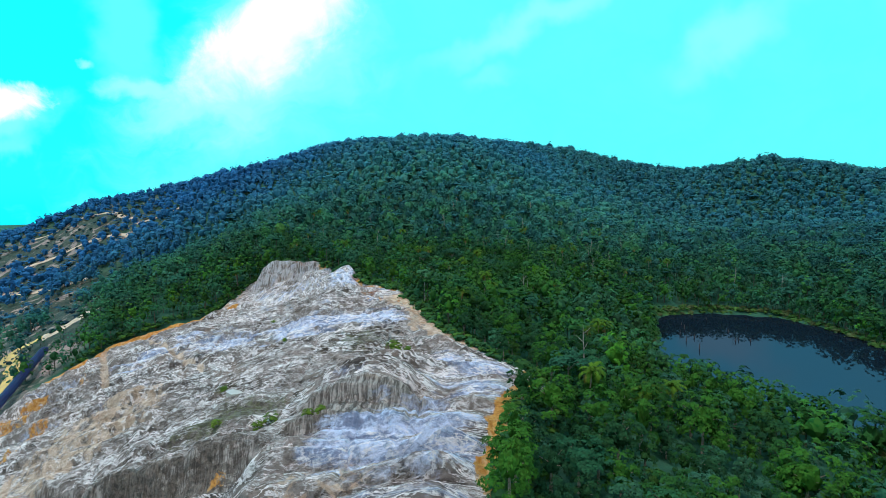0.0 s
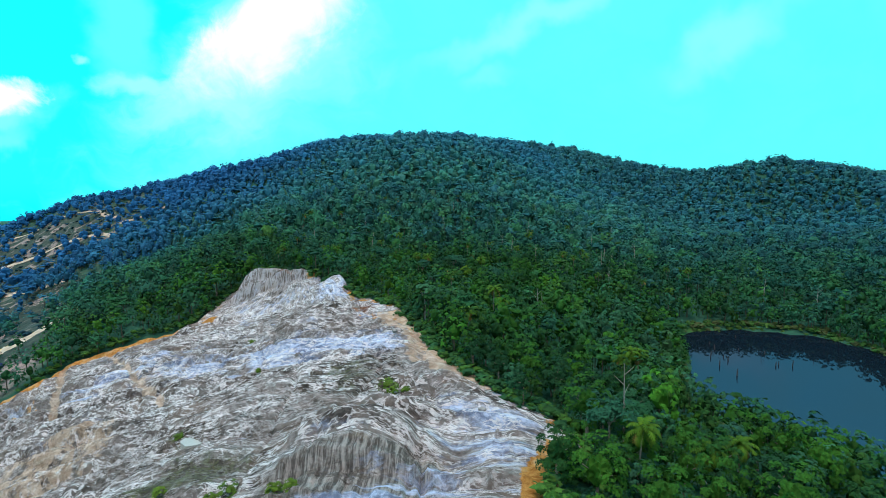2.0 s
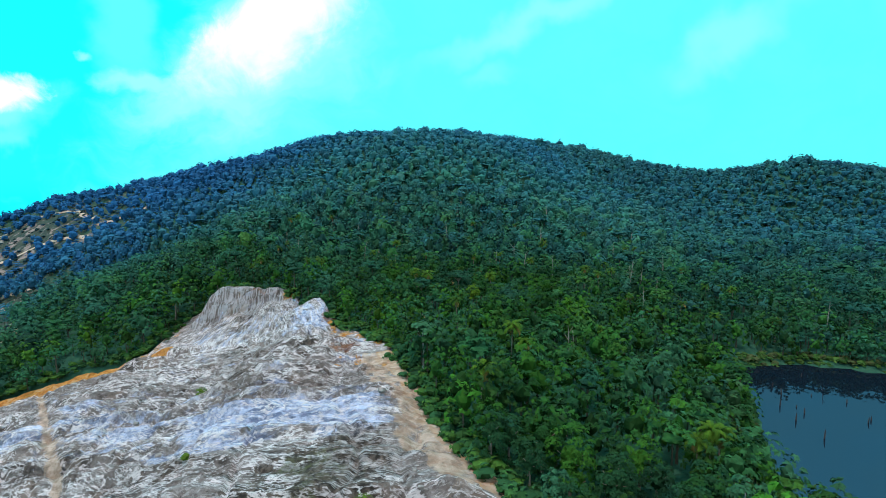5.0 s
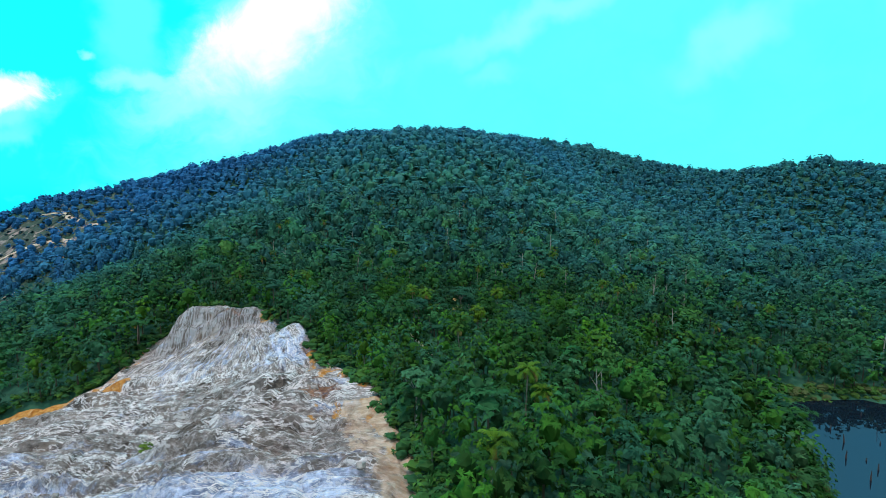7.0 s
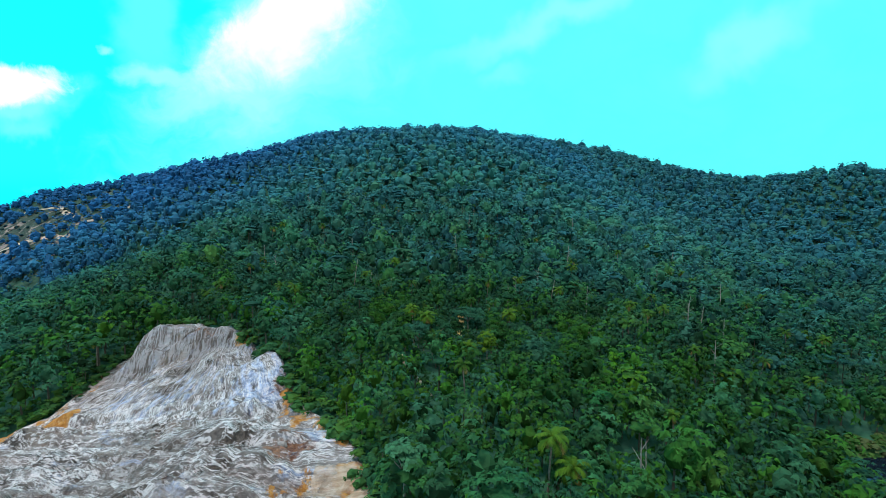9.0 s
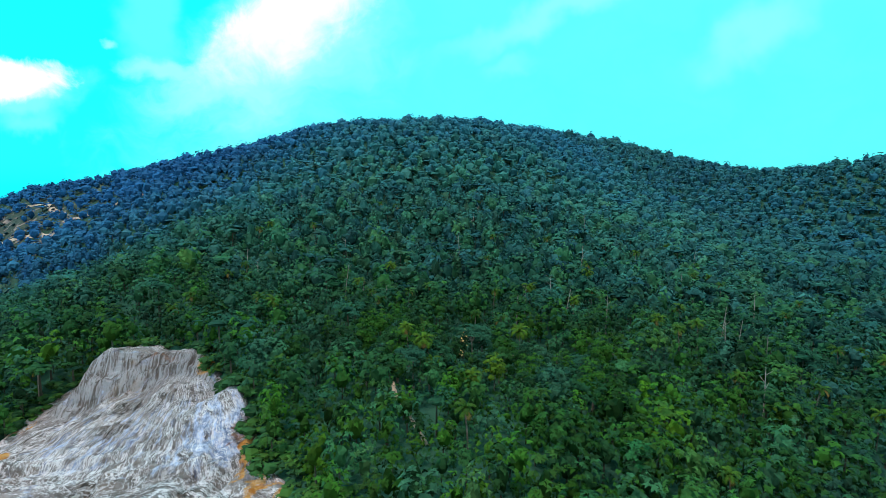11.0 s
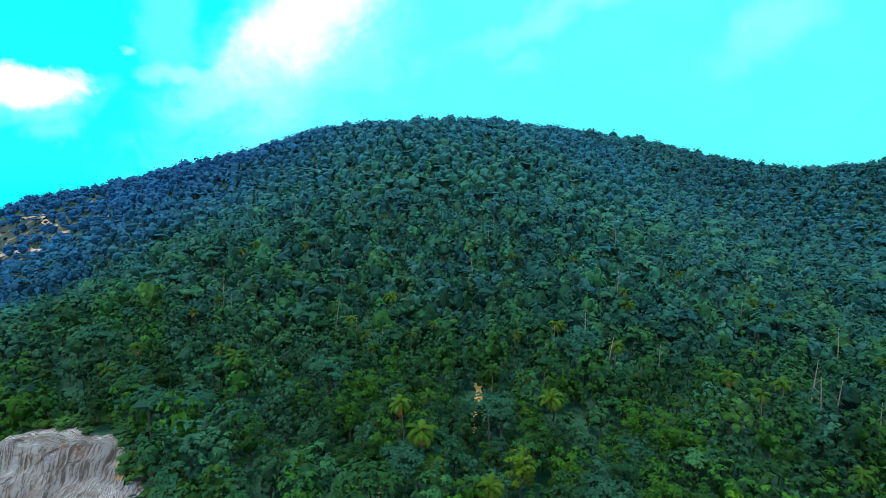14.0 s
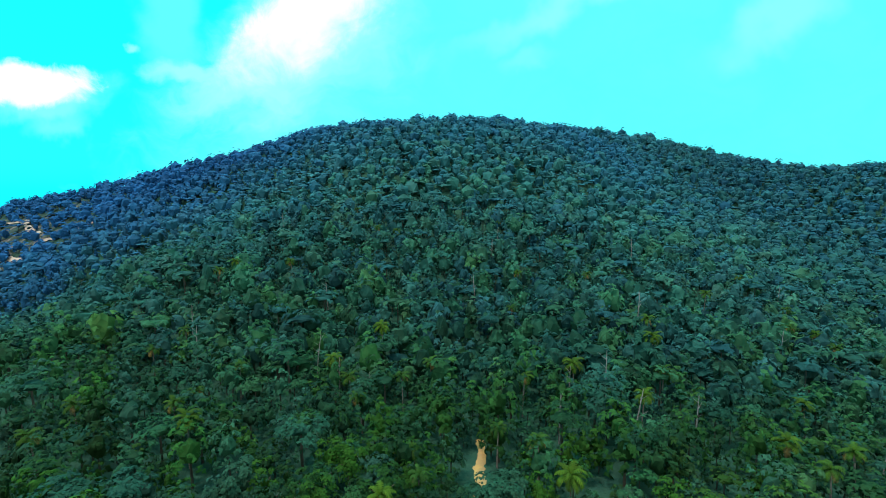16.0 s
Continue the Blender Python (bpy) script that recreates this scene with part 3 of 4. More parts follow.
def spot(cx, cy, rx, ry):
    return np.exp(-((X - cx) / rx) ** 2 - ((Y - cy) / ry) ** 2)


soil = ripple(X, Y, 16, 64, 4)
ochre = smooth(rim + 1.3 * edge_wob, 5.5, 1.0) * (0.35 + 0.65 * smooth(-X, 118, 130)) * smooth(-X, 100, 112) * smooth(Y, 190, 215) * smooth(soil, 0.30, 0.52)
ochre = np.maximum(ochre, smooth(rim + edge_wob, 4.5, 1.0) * (X > -108) * smooth(soil, 0.42, 0.58) * (1 - smooth(Y, 234, 246)))
ochre = np.maximum(ochre, smooth(-X - 140 + 26 * (soil - 0.5), 0, 12) * smooth(200 - Y, 0, 20) * smooth(ripple(X, Y, 22, 63, 4), 0.36, 0.58) * 0.6)
ochre = np.maximum(ochre, smooth(rim + edge_wob, 4.5, 1.5) * smooth(spot(11, 84, 8, 20), 0.15, 0.5))
ochre = np.maximum(ochre, 0.5 * smooth(spot(-29, 193, 7, 6), 0.35, 0.7))
ochre = np.maximum(ochre, 0.45 * smooth(spot(-66, 258, 4, 5), 0.35, 0.7))
ochre = np.maximum(ochre, 0.5 * smooth(spot(-49, 94, 3, 3), 0.4, 0.7))
tan = 0.75 * smooth(11 - rim + 2.6 * edge_wob, 0, 6) * (X > -26) * smooth(Y, 118, 140) * smooth(206 - Y, 0, 12)
tan = np.maximum(tan, 0.6 * smooth(spot(-110, 140, 26, 26) + 0.6 * (ripple(X, Y, 26, 65, 3) - 0.5), 0.35, 0.65))
tan = np.maximum(tan, 0.5 * smooth(spot(-22, 76, 13, 9) + 0.5 * (ripple(X, Y, 14, 67, 3) - 0.5), 0.4, 0.7))
for (ax, ay), (bx, by), full in (((-168, 228), (-129, 174), 1.0), ((-150, 232), (-82, 156), 0.8)):
    t = np.clip(((X - ax) * (bx - ax) + (Y - ay) * (by - ay)) / ((bx - ax) ** 2 + (by - ay) ** 2), 0, 1)
    tan = np.maximum(tan, full * np.exp(-(np.hypot(X - ax - t * (bx - ax), Y - ay - t * (by - ay)) / 1.7) ** 2))
ochre = np.maximum(ochre, 0.45 * smooth(rim + edge_wob, 6, 2) * (X > -40) * smooth(Y, 118, 140))
scrub = 0.9 * spot(-54, 112, 16, 8) + 0.55 * spot(-26, 141, 13, 12) + 0.6 * spot(-62, 128, 7, 5)
scrub = np.clip(scrub * smooth(ripple(X, Y, 18, 66, 4), 0.30, 0.55) * 1.3, 0, 1)
ochre = np.maximum(ochre, 0.9 * smooth(spot(-109, 238, 6, 5), 0.3, 0.7))
rust = 0.55 * smooth(spot(-33, 203, 7, 6), 0.2, 0.8) + 0.55 * smooth(spot(-43, 230, 3, 14), 0.3, 0.7) + 0.40 * smooth(spot(-84, 260, 12, 2), 0.3, 0.7) + 0.45 * smooth(spot(-24, 190, 5, 5), 0.4, 0.8) + 0.4 * spot(-50, 193, 8, 3)
dark = 0.85 * spot(-26, 137, 15, 10) + 0.75 * spot(-60, 194, 17, 3.0) + 0.6 * spot(-20, 149, 7, 8) + 0.6 * spot(-45, 206, 6, 9) + 0.55 * spot(-73, 220, 7, 4) + 0.8 * spot(-80, 246.5, 12, 2.2) + 0.6 * spot(-79, 240, 9, 3) + 0.5 * spot(-78, 188, 7, 6) + 0.55 * spot(-58, 128, 12, 7) + 0.5 * spot(-40, 110, 14, 5) + 0.5 * spot(-90, 168, 7, 14) + 0.5 * spot(-25, 190, 6, 6) + 0.45 * spot(-60, 150, 20, 4)
wear = np.stack([np.clip(dark, 0, 1), np.clip(rust, 0, 1), loose_rock(X, Y)], -1)
zone = np.stack([np.clip(ochre, 0, 1), scrub, np.clip(tan, 0, 1)], -1)
across, along = strata(X, Y)
fresh = 1.2 * spot(-44, 163, 17, 11) + 1.2 * spot(-24, 158, 10, 13) + 1.7 * spot(-16, 87, 10, 7) + 0.5 * spot(0, 80, 8, 16) + 0.8 * spot(-78, 175, 15, 8) + 0.7 * spot(-112, 190, 24, 10) + 0.8 * spot(-48, 226, 9, 9) + 0.7 * spot(-28, 206, 6, 5) + 0.6 * spot(4, 112, 12, 14)
fresh = fresh + 0.45 * spot(-80, 236, 22, 12) - 1.2 * spot(-26, 140, 14, 12) - 1.3 * spot(-66, 100, 34, 14) - 0.7 * spot(-66, 126, 14, 12) - 0.8 * spot(-100, 140, 24, 16)
theta, away = np.arctan2(X + 72, 262 - Y) * 60, np.hypot(X + 72, Y - 262)
beds = np.stack([along, across, fresh], -1)
ny, nx = shape
I = np.arange((nx - 1) * (ny - 1))
r, c = I // (nx - 1), I % (nx - 1)
quads = np.stack([r * nx + c, r * nx + c + 1, (r + 1) * nx + c + 1, (r + 1) * nx + c], -1)
keep = rim[quads].min(1) > -8.5
used = np.unique(quads[keep])
index = np.full(len(X), -1)
index[used] = np.arange(len(used))
quarry_mesh = mesh_of("quarry_face", np.stack([X, Y, Z], -1)[used], [index[quads[keep]]], QUARRY, zone[used], "zone", False)
layer = quarry_mesh.attributes.new("beds", "FLOAT_VECTOR", "POINT")
layer.data.foreach_set("vector", beds[used].astype(np.float32).ravel())
layer = quarry_mesh.attributes.new("fall", "FLOAT_VECTOR", "POINT")
layer.data.foreach_set("vector", np.stack([theta, away, away * 0], -1)[used].astype(np.float32).ravel())
layer = quarry_mesh.color_attributes.new("wear", "FLOAT_COLOR", "POINT")
layer.data.foreach_set("color", np.c_[wear[used], np.ones(len(used))].astype(np.float32).ravel())
layer = quarry_mesh.attributes.new("flute", "FLOAT", "POINT")
layer.data.foreach_set("value", flutes[used].astype(np.float32))
quarry = new("quarry_face", quarry_mesh)
tagged(quarry, "bleached grey and white quarry slope with ochre rim", "quarry", kind="structure")


# ---- pond ----
def ring_patch(ring, z, grow=3.0, rounds=2):
    pts = [Vector(p) for p in ring]
    for _ in range(rounds):
        pts = [q for a, b in zip(pts, pts[1:] + pts[:1]) for q in (a * 0.75 + b * 0.25, a * 0.25 + b * 0.75)]
    mid = sum(pts, Vector((0, 0))) / len(pts)
    bm = bmesh.new()
    bm.faces.new([bm.verts.new((*(p + (p - mid).normalized() * grow), z)) for p in pts])
    return bm


tagged(part("pond_water", ring_patch(POND, WATER_Z), WATER), "still dark-blue pond reflecting sky and trees", "pond", kind="structure")


# ---- trees ----
rng = np.random.default_rng(7)
ICO = bmesh.new()
bmesh.ops.create_icosphere(ICO, subdivisions=1, radius=1.0)
ICO_V, ICO_F = np.array([v.co[:] for v in ICO.verts]), np.array([[v.index for v in f.verts] for f in ICO.faces])
ICO.free()
BALL = bmesh.new()
bmesh.ops.create_icosphere(BALL, subdivisions=2, radius=1.0)
BALL_V, BALL_F = np.array([v.co[:] for v in BALL.verts]), np.array([[v.index for v in f.verts] for f in BALL.faces])
BALL.free()
FINE = bmesh.new()
bmesh.ops.create_icosphere(FINE, subdivisions=3, radius=1.0)
FINE_V, FINE_F = np.array([v.co[:] for v in FINE.verts]), np.array([[v.index for v in f.verts] for f in FINE.faces])
FINE.free()

GREENS = {
    "round": ((0.017, 0.074, 0.015), (0.024, 0.099, 0.016), (0.030, 0.115, 0.012), (0.014, 0.061, 0.022)),
    "flat": ((0.018, 0.088, 0.034), (0.023, 0.094, 0.027), (0.017, 0.081, 0.045)),
    "tall": ((0.018, 0.070, 0.018), (0.030, 0.110, 0.012), (0.025, 0.078, 0.015)),
    "large_leaf": ((0.030, 0.112, 0.054), (0.026, 0.107, 0.045), (0.030, 0.109, 0.067)),
}
# crown half-width, crown height over half-width, height of the crown's foot
SIZES = {"round": (3.8, 2.05, 2.2), "flat": (4.9, 0.86, 5.2), "tall": (2.5, 3.5, 1.6), "large_leaf": (3.7, 1.95, 2.4)}


def crown_shape(kind, size):
    """Lobes of a crown as rows of centre and half-axes; the crown's foot is the origin."""
    lobes, high = [], SIZES[kind][1] * size
    if kind == "flat":
        for k in range(15):
            a, d = rng.uniform(0, 6.28), math.sqrt(rng.uniform(0.0, 1.0)) * 0.74 * size
            lobes.append((d * math.cos(a), d * math.sin(a), high * (0.95 - 0.8 * (d / size) ** 2 + rng.uniform(-0.22, 0.1)), size * rng.uniform(0.28, 0.42), size * rng.uniform(0.28, 0.42), size * 0.17))
    else:
        count = 22 if kind != "tall" else 15
        for k in range(count):
            h = (k + rng.uniform(0.2, 0.8)) / count
            wide = size * math.sqrt(max(0.0, 1 - ((h - 0.34) / 0.70) ** 2)) * rng.uniform(0.58, 0.84)
            a = k * 2.4 + rng.uniform(-0.5, 0.5)
            r = size * rng.uniform(0.22, 0.36) * (1.0 if kind != "tall" else 1.25)
            lobes.append((wide * math.cos(a), wide * math.sin(a), h * high * 0.92, r, r, r * 0.8))
    return np.array(lobes)


def foliage(kind, size, leaves, leaf, core_detail, colour):
    """Vertices, triangles, quads and colours of a crown: a filler mass, coloured darker as the crown's inner shade,
    inside lobes of loose leaf sprays.
    """
    lobes, high = crown_shape(kind, size), SIZES[kind][1] * size
    base_v, base_f = ((ICO_V, ICO_F), (BALL_V, BALL_F), (FINE_V, FINE_F))[core_detail]
    fat = (0.74, 0.37 if leaves > 200 else 0.60, 0.36)[core_detail]
    fat = (fat, fat, fat * 0.62) if kind != "flat" else (fat, fat, 0.16)
    core = base_v * (1 + rng.uniform(-0.30, 0.20, (len(base_v), 1))) * (size * fat[0], size * fat[1], high * fat[2]) + (0, 0, high * (0.42 if kind != "flat" else 0.5))
    n = len(core)
    area = lobes[:, 3] * lobes[:, 4]
    sprays = max(1, leaves // 5)
    leaves = sprays * 5
    which = rng.choice(len(lobes), sprays, p=area / area.sum())
    out_lobe = lobes[which, :3] * (1, 1, 0.35)
    out_lobe /= np.linalg.norm(out_lobe, axis=1)[:, None] + 1e-6
    d = rng.normal(0, 0.8, (sprays, 3)) + out_lobe * 0.7 + (0, 0, 0.75)
    d /= np.linalg.norm(d, axis=1)[:, None]
    p = lobes[which, :3] + d * lobes[which, 3:] * rng.uniform(0.75, 1.12, (sprays, 1))
    dome = (p - (0, 0, high * 0.3)) / (size, size, high * 0.7)
    normal = d * 0.55 + dome * 0.5 + (0, 0, 0.4 if kind != "flat" else 1.2) + rng.normal(0, 0.2, (sprays, 3))
    # five leaves spread from the end of every spray
    p, normal, tone = np.repeat(p, 5, 0), np.repeat(normal, 5, 0) + rng.normal(0, 0.16, (leaves, 3)), np.repeat(rng.uniform(0.82, 1.24, (sprays, 1)), 5, 0)
    normal /= np.linalg.norm(normal, axis=1)[:, None]
    tip = np.cross(normal, rng.normal(0, 1, (leaves, 3)))
    tip /= np.linalg.norm(tip, axis=1)[:, None] + 1e-9
    tip[:, 2] -= 0.25
    p = p + tip * leaf * 0.5
    side = np.cross(normal, tip)
    L = leaf * rng.uniform(0.6, 1.4, (leaves, 1))
    W = L * rng.uniform(0.30, 0.48, (leaves, 1))
    if leaves < 600:
        lv = np.stack([p - tip * L * 0.45 + side * W * 1.1, p + tip * L * 0.65 - normal * L * 0.12, p - tip * L * 0.45 - side * W * 1.1], 1).reshape(-1, 3)
        lq = np.arange(leaves * 3).reshape(-1, 3) + n
        lc = np.repeat(np.array(colour) * tone, 3, 0)
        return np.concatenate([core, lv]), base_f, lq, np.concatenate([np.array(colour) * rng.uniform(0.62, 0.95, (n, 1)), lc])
    lv = np.stack([p - tip * L * 0.5, p + side * W + tip * L * 0.05, p + tip * L * 0.6 - normal * L * 0.12, p - side * W + tip * L * 0.05], 1).reshape(-1, 3)
    lq = np.arange(leaves * 4).reshape(-1, 4) + n
    lc = np.repeat(np.array(colour) * tone, 4, 0)
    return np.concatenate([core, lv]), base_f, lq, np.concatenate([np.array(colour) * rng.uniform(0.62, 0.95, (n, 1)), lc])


def tree_model(kind, size, tall, leaves, leaf, core):
    """Crown and trunk meshes of one tree with its foot at the origin; tall is the height of the crown's foot."""
    colour = np.array(GREENS[kind][rng.integers(len(GREENS[kind]))]) * 0.80
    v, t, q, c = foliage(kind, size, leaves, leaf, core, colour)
    lean = rng.normal(0, 0.04, 2)
    v = v + (lean[0] * tall, lean[1] * tall, tall)
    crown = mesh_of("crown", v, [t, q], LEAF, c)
    top = np.array([lean[0] * tall, lean[1] * tall, tall + size * SIZES[kind][1] * 0.5])
    pieces = [tube([(0, 0, -1.5), top * (0.3, 0.3, 0.3), top * (0.6, 0.6, 0.62), top], (0.34, 0.24, 0.18, 0.10))]
    for k in range(5):
        a = k * 1.26 + rng.uniform(-0.3, 0.3)
        end = top + (math.cos(a) * size * 0.5, math.sin(a) * size * 0.5, size * rng.uniform(-0.2, 0.3))
        pieces.append(tube([top * 0.72, (top * 0.72 + end) / 2 + (0, 0, 0.3), end], (0.13, 0.09, 0.04), 4))
    tv, tf = joined(pieces)
    trunk = mesh_of("trunk", tv, [tf], BARK, smooth_faces=True)
    return trunk, crown


def palm_meshes(tall, fronds, reach, colour):
    """A feather palm: ringed bending trunk, fronds of leaflets, a few dry ones hanging."""
    bend = rng.normal(0, 0.06, 2) * tall
    spine = [(bend[0] * s * s, bend[1] * s * s, -1.0 + (tall + 1.0) * s) for s in np.linspace(0, 1, 7)]
    tv, tf = tube(spine, (0.30, 0.24, 0.20, 0.18, 0.17, 0.17, 0.20), 7)
    trunk = mesh_of("trunk", tv, [tf], BARK, smooth_faces=True)
    head = np.array(spine[-1])
    verts, quads, cols, n = [], [], [], 0
    for k in range(fronds):
        a = k * 2.399 + rng.uniform(-0.2, 0.2)
        ang = 1.30 - 1.55 * (k / fronds) + rng.uniform(-0.12, 0.12)
        r = reach * rng.uniform(0.85, 1.1)
        flat = np.array([math.cos(a), math.sin(a), 0.0])
        pts, p = [], head.copy()
        for s in range(11):
            pts.append(p.copy())
            p = p + (flat * math.cos(ang) + np.array([0, 0, math.sin(ang)])) * r / 10
            ang -= 0.13 + 0.025 * s
        old = k >= fronds - 2
        tone = np.array((0.16, 0.12, 0.035) if old else colour) * rng.uniform(0.75, 1.25)
        across = np.cross(flat, (0, 0, 1.0))
        for s in range(1, 11):
            d = pts[s] - pts[s - 1]
            wide = reach * 0.16 * math.sin(math.pi * min(1, s / 11.5 + 0.06)) + 0.10
            for flank in (-1, 1):
                tip = pts[s - 1] + across * flank * wide + d * 1.15 + np.array([0, 0, -wide * 0.45])
                verts += [pts[s - 1], pts[s], tip + d * 0.45, tip]
                quads.append((n, n + 1, n + 2, n + 3))
                cols += [tone] * 4
                n += 4
    crown = mesh_of("crown", np.array(verts), [np.array(quads)], LEAF, np.array(cols))
    return trunk, crown


def make_tree(name, meshes, at, label, category, group):
    root = new(name)
    root.empty_display_size = 1.0
    part("trunk", meshes[0], BARK, root)
    part("crown", meshes[1], LEAF, root)
    root.matrix_basis = at
    return tagged(root, label, category, group)


def standing(x, y, turn=0.0, scale=1.0):
    return pose(x, y, height(x, y), 0, 0, turn) @ Matrix.Scale(scale, 4)


# where trees may stand
def open_ground(x, y):
    q, p = inside(x, y, QUARRY_RIM), inside(x, y, POND)
    ok = (q < -2.5) & (p < -2.6)
    ok &= ~((np.abs(x - 2) < 2.2 + 0.09 * (312 - y)) & (np.abs(y - 298) < 14))
    ok &= ~((np.abs(x + 11 + 0.5 * (y - 244)) < 1.7) & (np.abs(y - 245) < 15))
    ok &= ~((np.hypot((x - 195) / 13, (y - 393) / 11)) < 1)
    along = np.clip((x - 172) * 0.56 + (y - 358) * 0.83, 0, 48)
    ok &= ~(np.hypot(x - 172 - 0.56 * along, y - 358 - 0.83 * along) < 8)
    ok &= ~((np.hypot((x - 118) / 15, (y - 253) / 4)) < 1)
    return ok


def scatter(low, high, step, left=-1e9, right=1e9):
    """Jittered places between two distances along the valley, inside the widening wedge that the flight overlooks."""
    out = []
    ys = np.arange(low, high, step * 0.87)
    for k, y in enumerate(ys):
        half = 0.94 * y + 34
        xs = np.arange(max(-half, left), min(half, right), step) + (k % 2) * step / 2
        out.append(np.stack([xs, np.full(len(xs), y)], -1))
    p = np.concatenate(out)
    p = p + rng.uniform(-0.36, 0.36, p.shape) * step
    return p[open_ground(p[:, 0], p[:, 1])]


# --- the nearest trees, each a thing of its own
KINDS = (("round", 0.46), ("flat", 0.14), ("tall", 0.17), ("large_leaf", 0.23))
NAMES = {"round": ("broadleaf_tree", "dark-green broadleaf forest tree with a domed crown"), "flat": ("umbrella_tree", "green umbrella-crowned forest tree with flat leaf tiers"),
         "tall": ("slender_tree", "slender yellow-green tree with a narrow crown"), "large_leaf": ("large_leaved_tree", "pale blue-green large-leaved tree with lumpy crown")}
models = {k: [] for k, _ in KINDS}
for kind, share in KINDS:
    for k in range(4):
        size, tall = SIZES[kind][0] * rng.uniform(0.88, 1.15), SIZES[kind][2] * rng.uniform(0.8, 1.3)
        models[kind].append(tree_model(kind, size, tall, {"round": 3600, "flat": 2600, "tall": 2400, "large_leaf": 2400}[kind], {"round": 0.27, "flat": 0.36, "tall": 0.27, "large_leaf": 0.40}[kind], 2))

places = scatter(66, 335, 5.9)
x, y = places[:, 0], places[:, 1]
shore_trees = []
for (ax, ay), (bx, by) in zip(POND, POND[1:] + POND[:1]):
    for k in range(max(1, int(math.hypot(bx - ax, by - ay) / 4.5))):
        t = rng.uniform(0, 1)
        out = Vector((by - ay, ax - bx)).normalized() * rng.uniform(2.7, 4.0)
        shore_trees += [(ax + t * (bx - ax) + s * out.x, ay + t * (by - ay) + s * out.y) for s in (-1, 1)]
shore_trees = np.array(shore_trees)
keep = open_ground(shore_trees[:, 0], shore_trees[:, 1]) & (np.hypot((shore_trees[:, 0] - 114) / 16, (shore_trees[:, 1] - 250) / 8) > 1)
places = np.concatenate([places, shore_trees[keep]])
x, y = places[:, 0], places[:, 1]
close = ((y < 122) & (x > 0) & (x < 72)) | ((y > 254) & (y < 290) & (np.abs(x) < 46)) | ((y >= 122) & (y < 150) & (x > -10) & (x < 46))
bare_here = bare_land(x, y)
close &= bare_here < 0.3
near_places = places[close]
prototypes = {}
for px, py in near_places:
    kind = rng.choice([k for k, _ in KINDS], p=[s for _, s in KINDS] if py > 160 else (0.58, 0.06, 0.24, 0.12))
    v = rng.integers(4)
    at = standing(px, py, rng.uniform(0, 360), rng.uniform(0.62, 1.22))
    if (kind, v) not in prototypes:
        prototypes[kind, v] = make_tree(NAMES[kind][0], models[kind][v], at, NAMES[kind][1], "tree", "trees of the near forest")
    else:
        copy_thing(prototypes[kind, v], at)


# --- the rest of the forest, joined
def crest(x):
    return np.interp(x, [-650, -520, -350, -228, -60, 90, 260, 400, 440, 540, 700], [700, 692, 642, 668, 690, 720, 848, 820, 670, 640, 620])


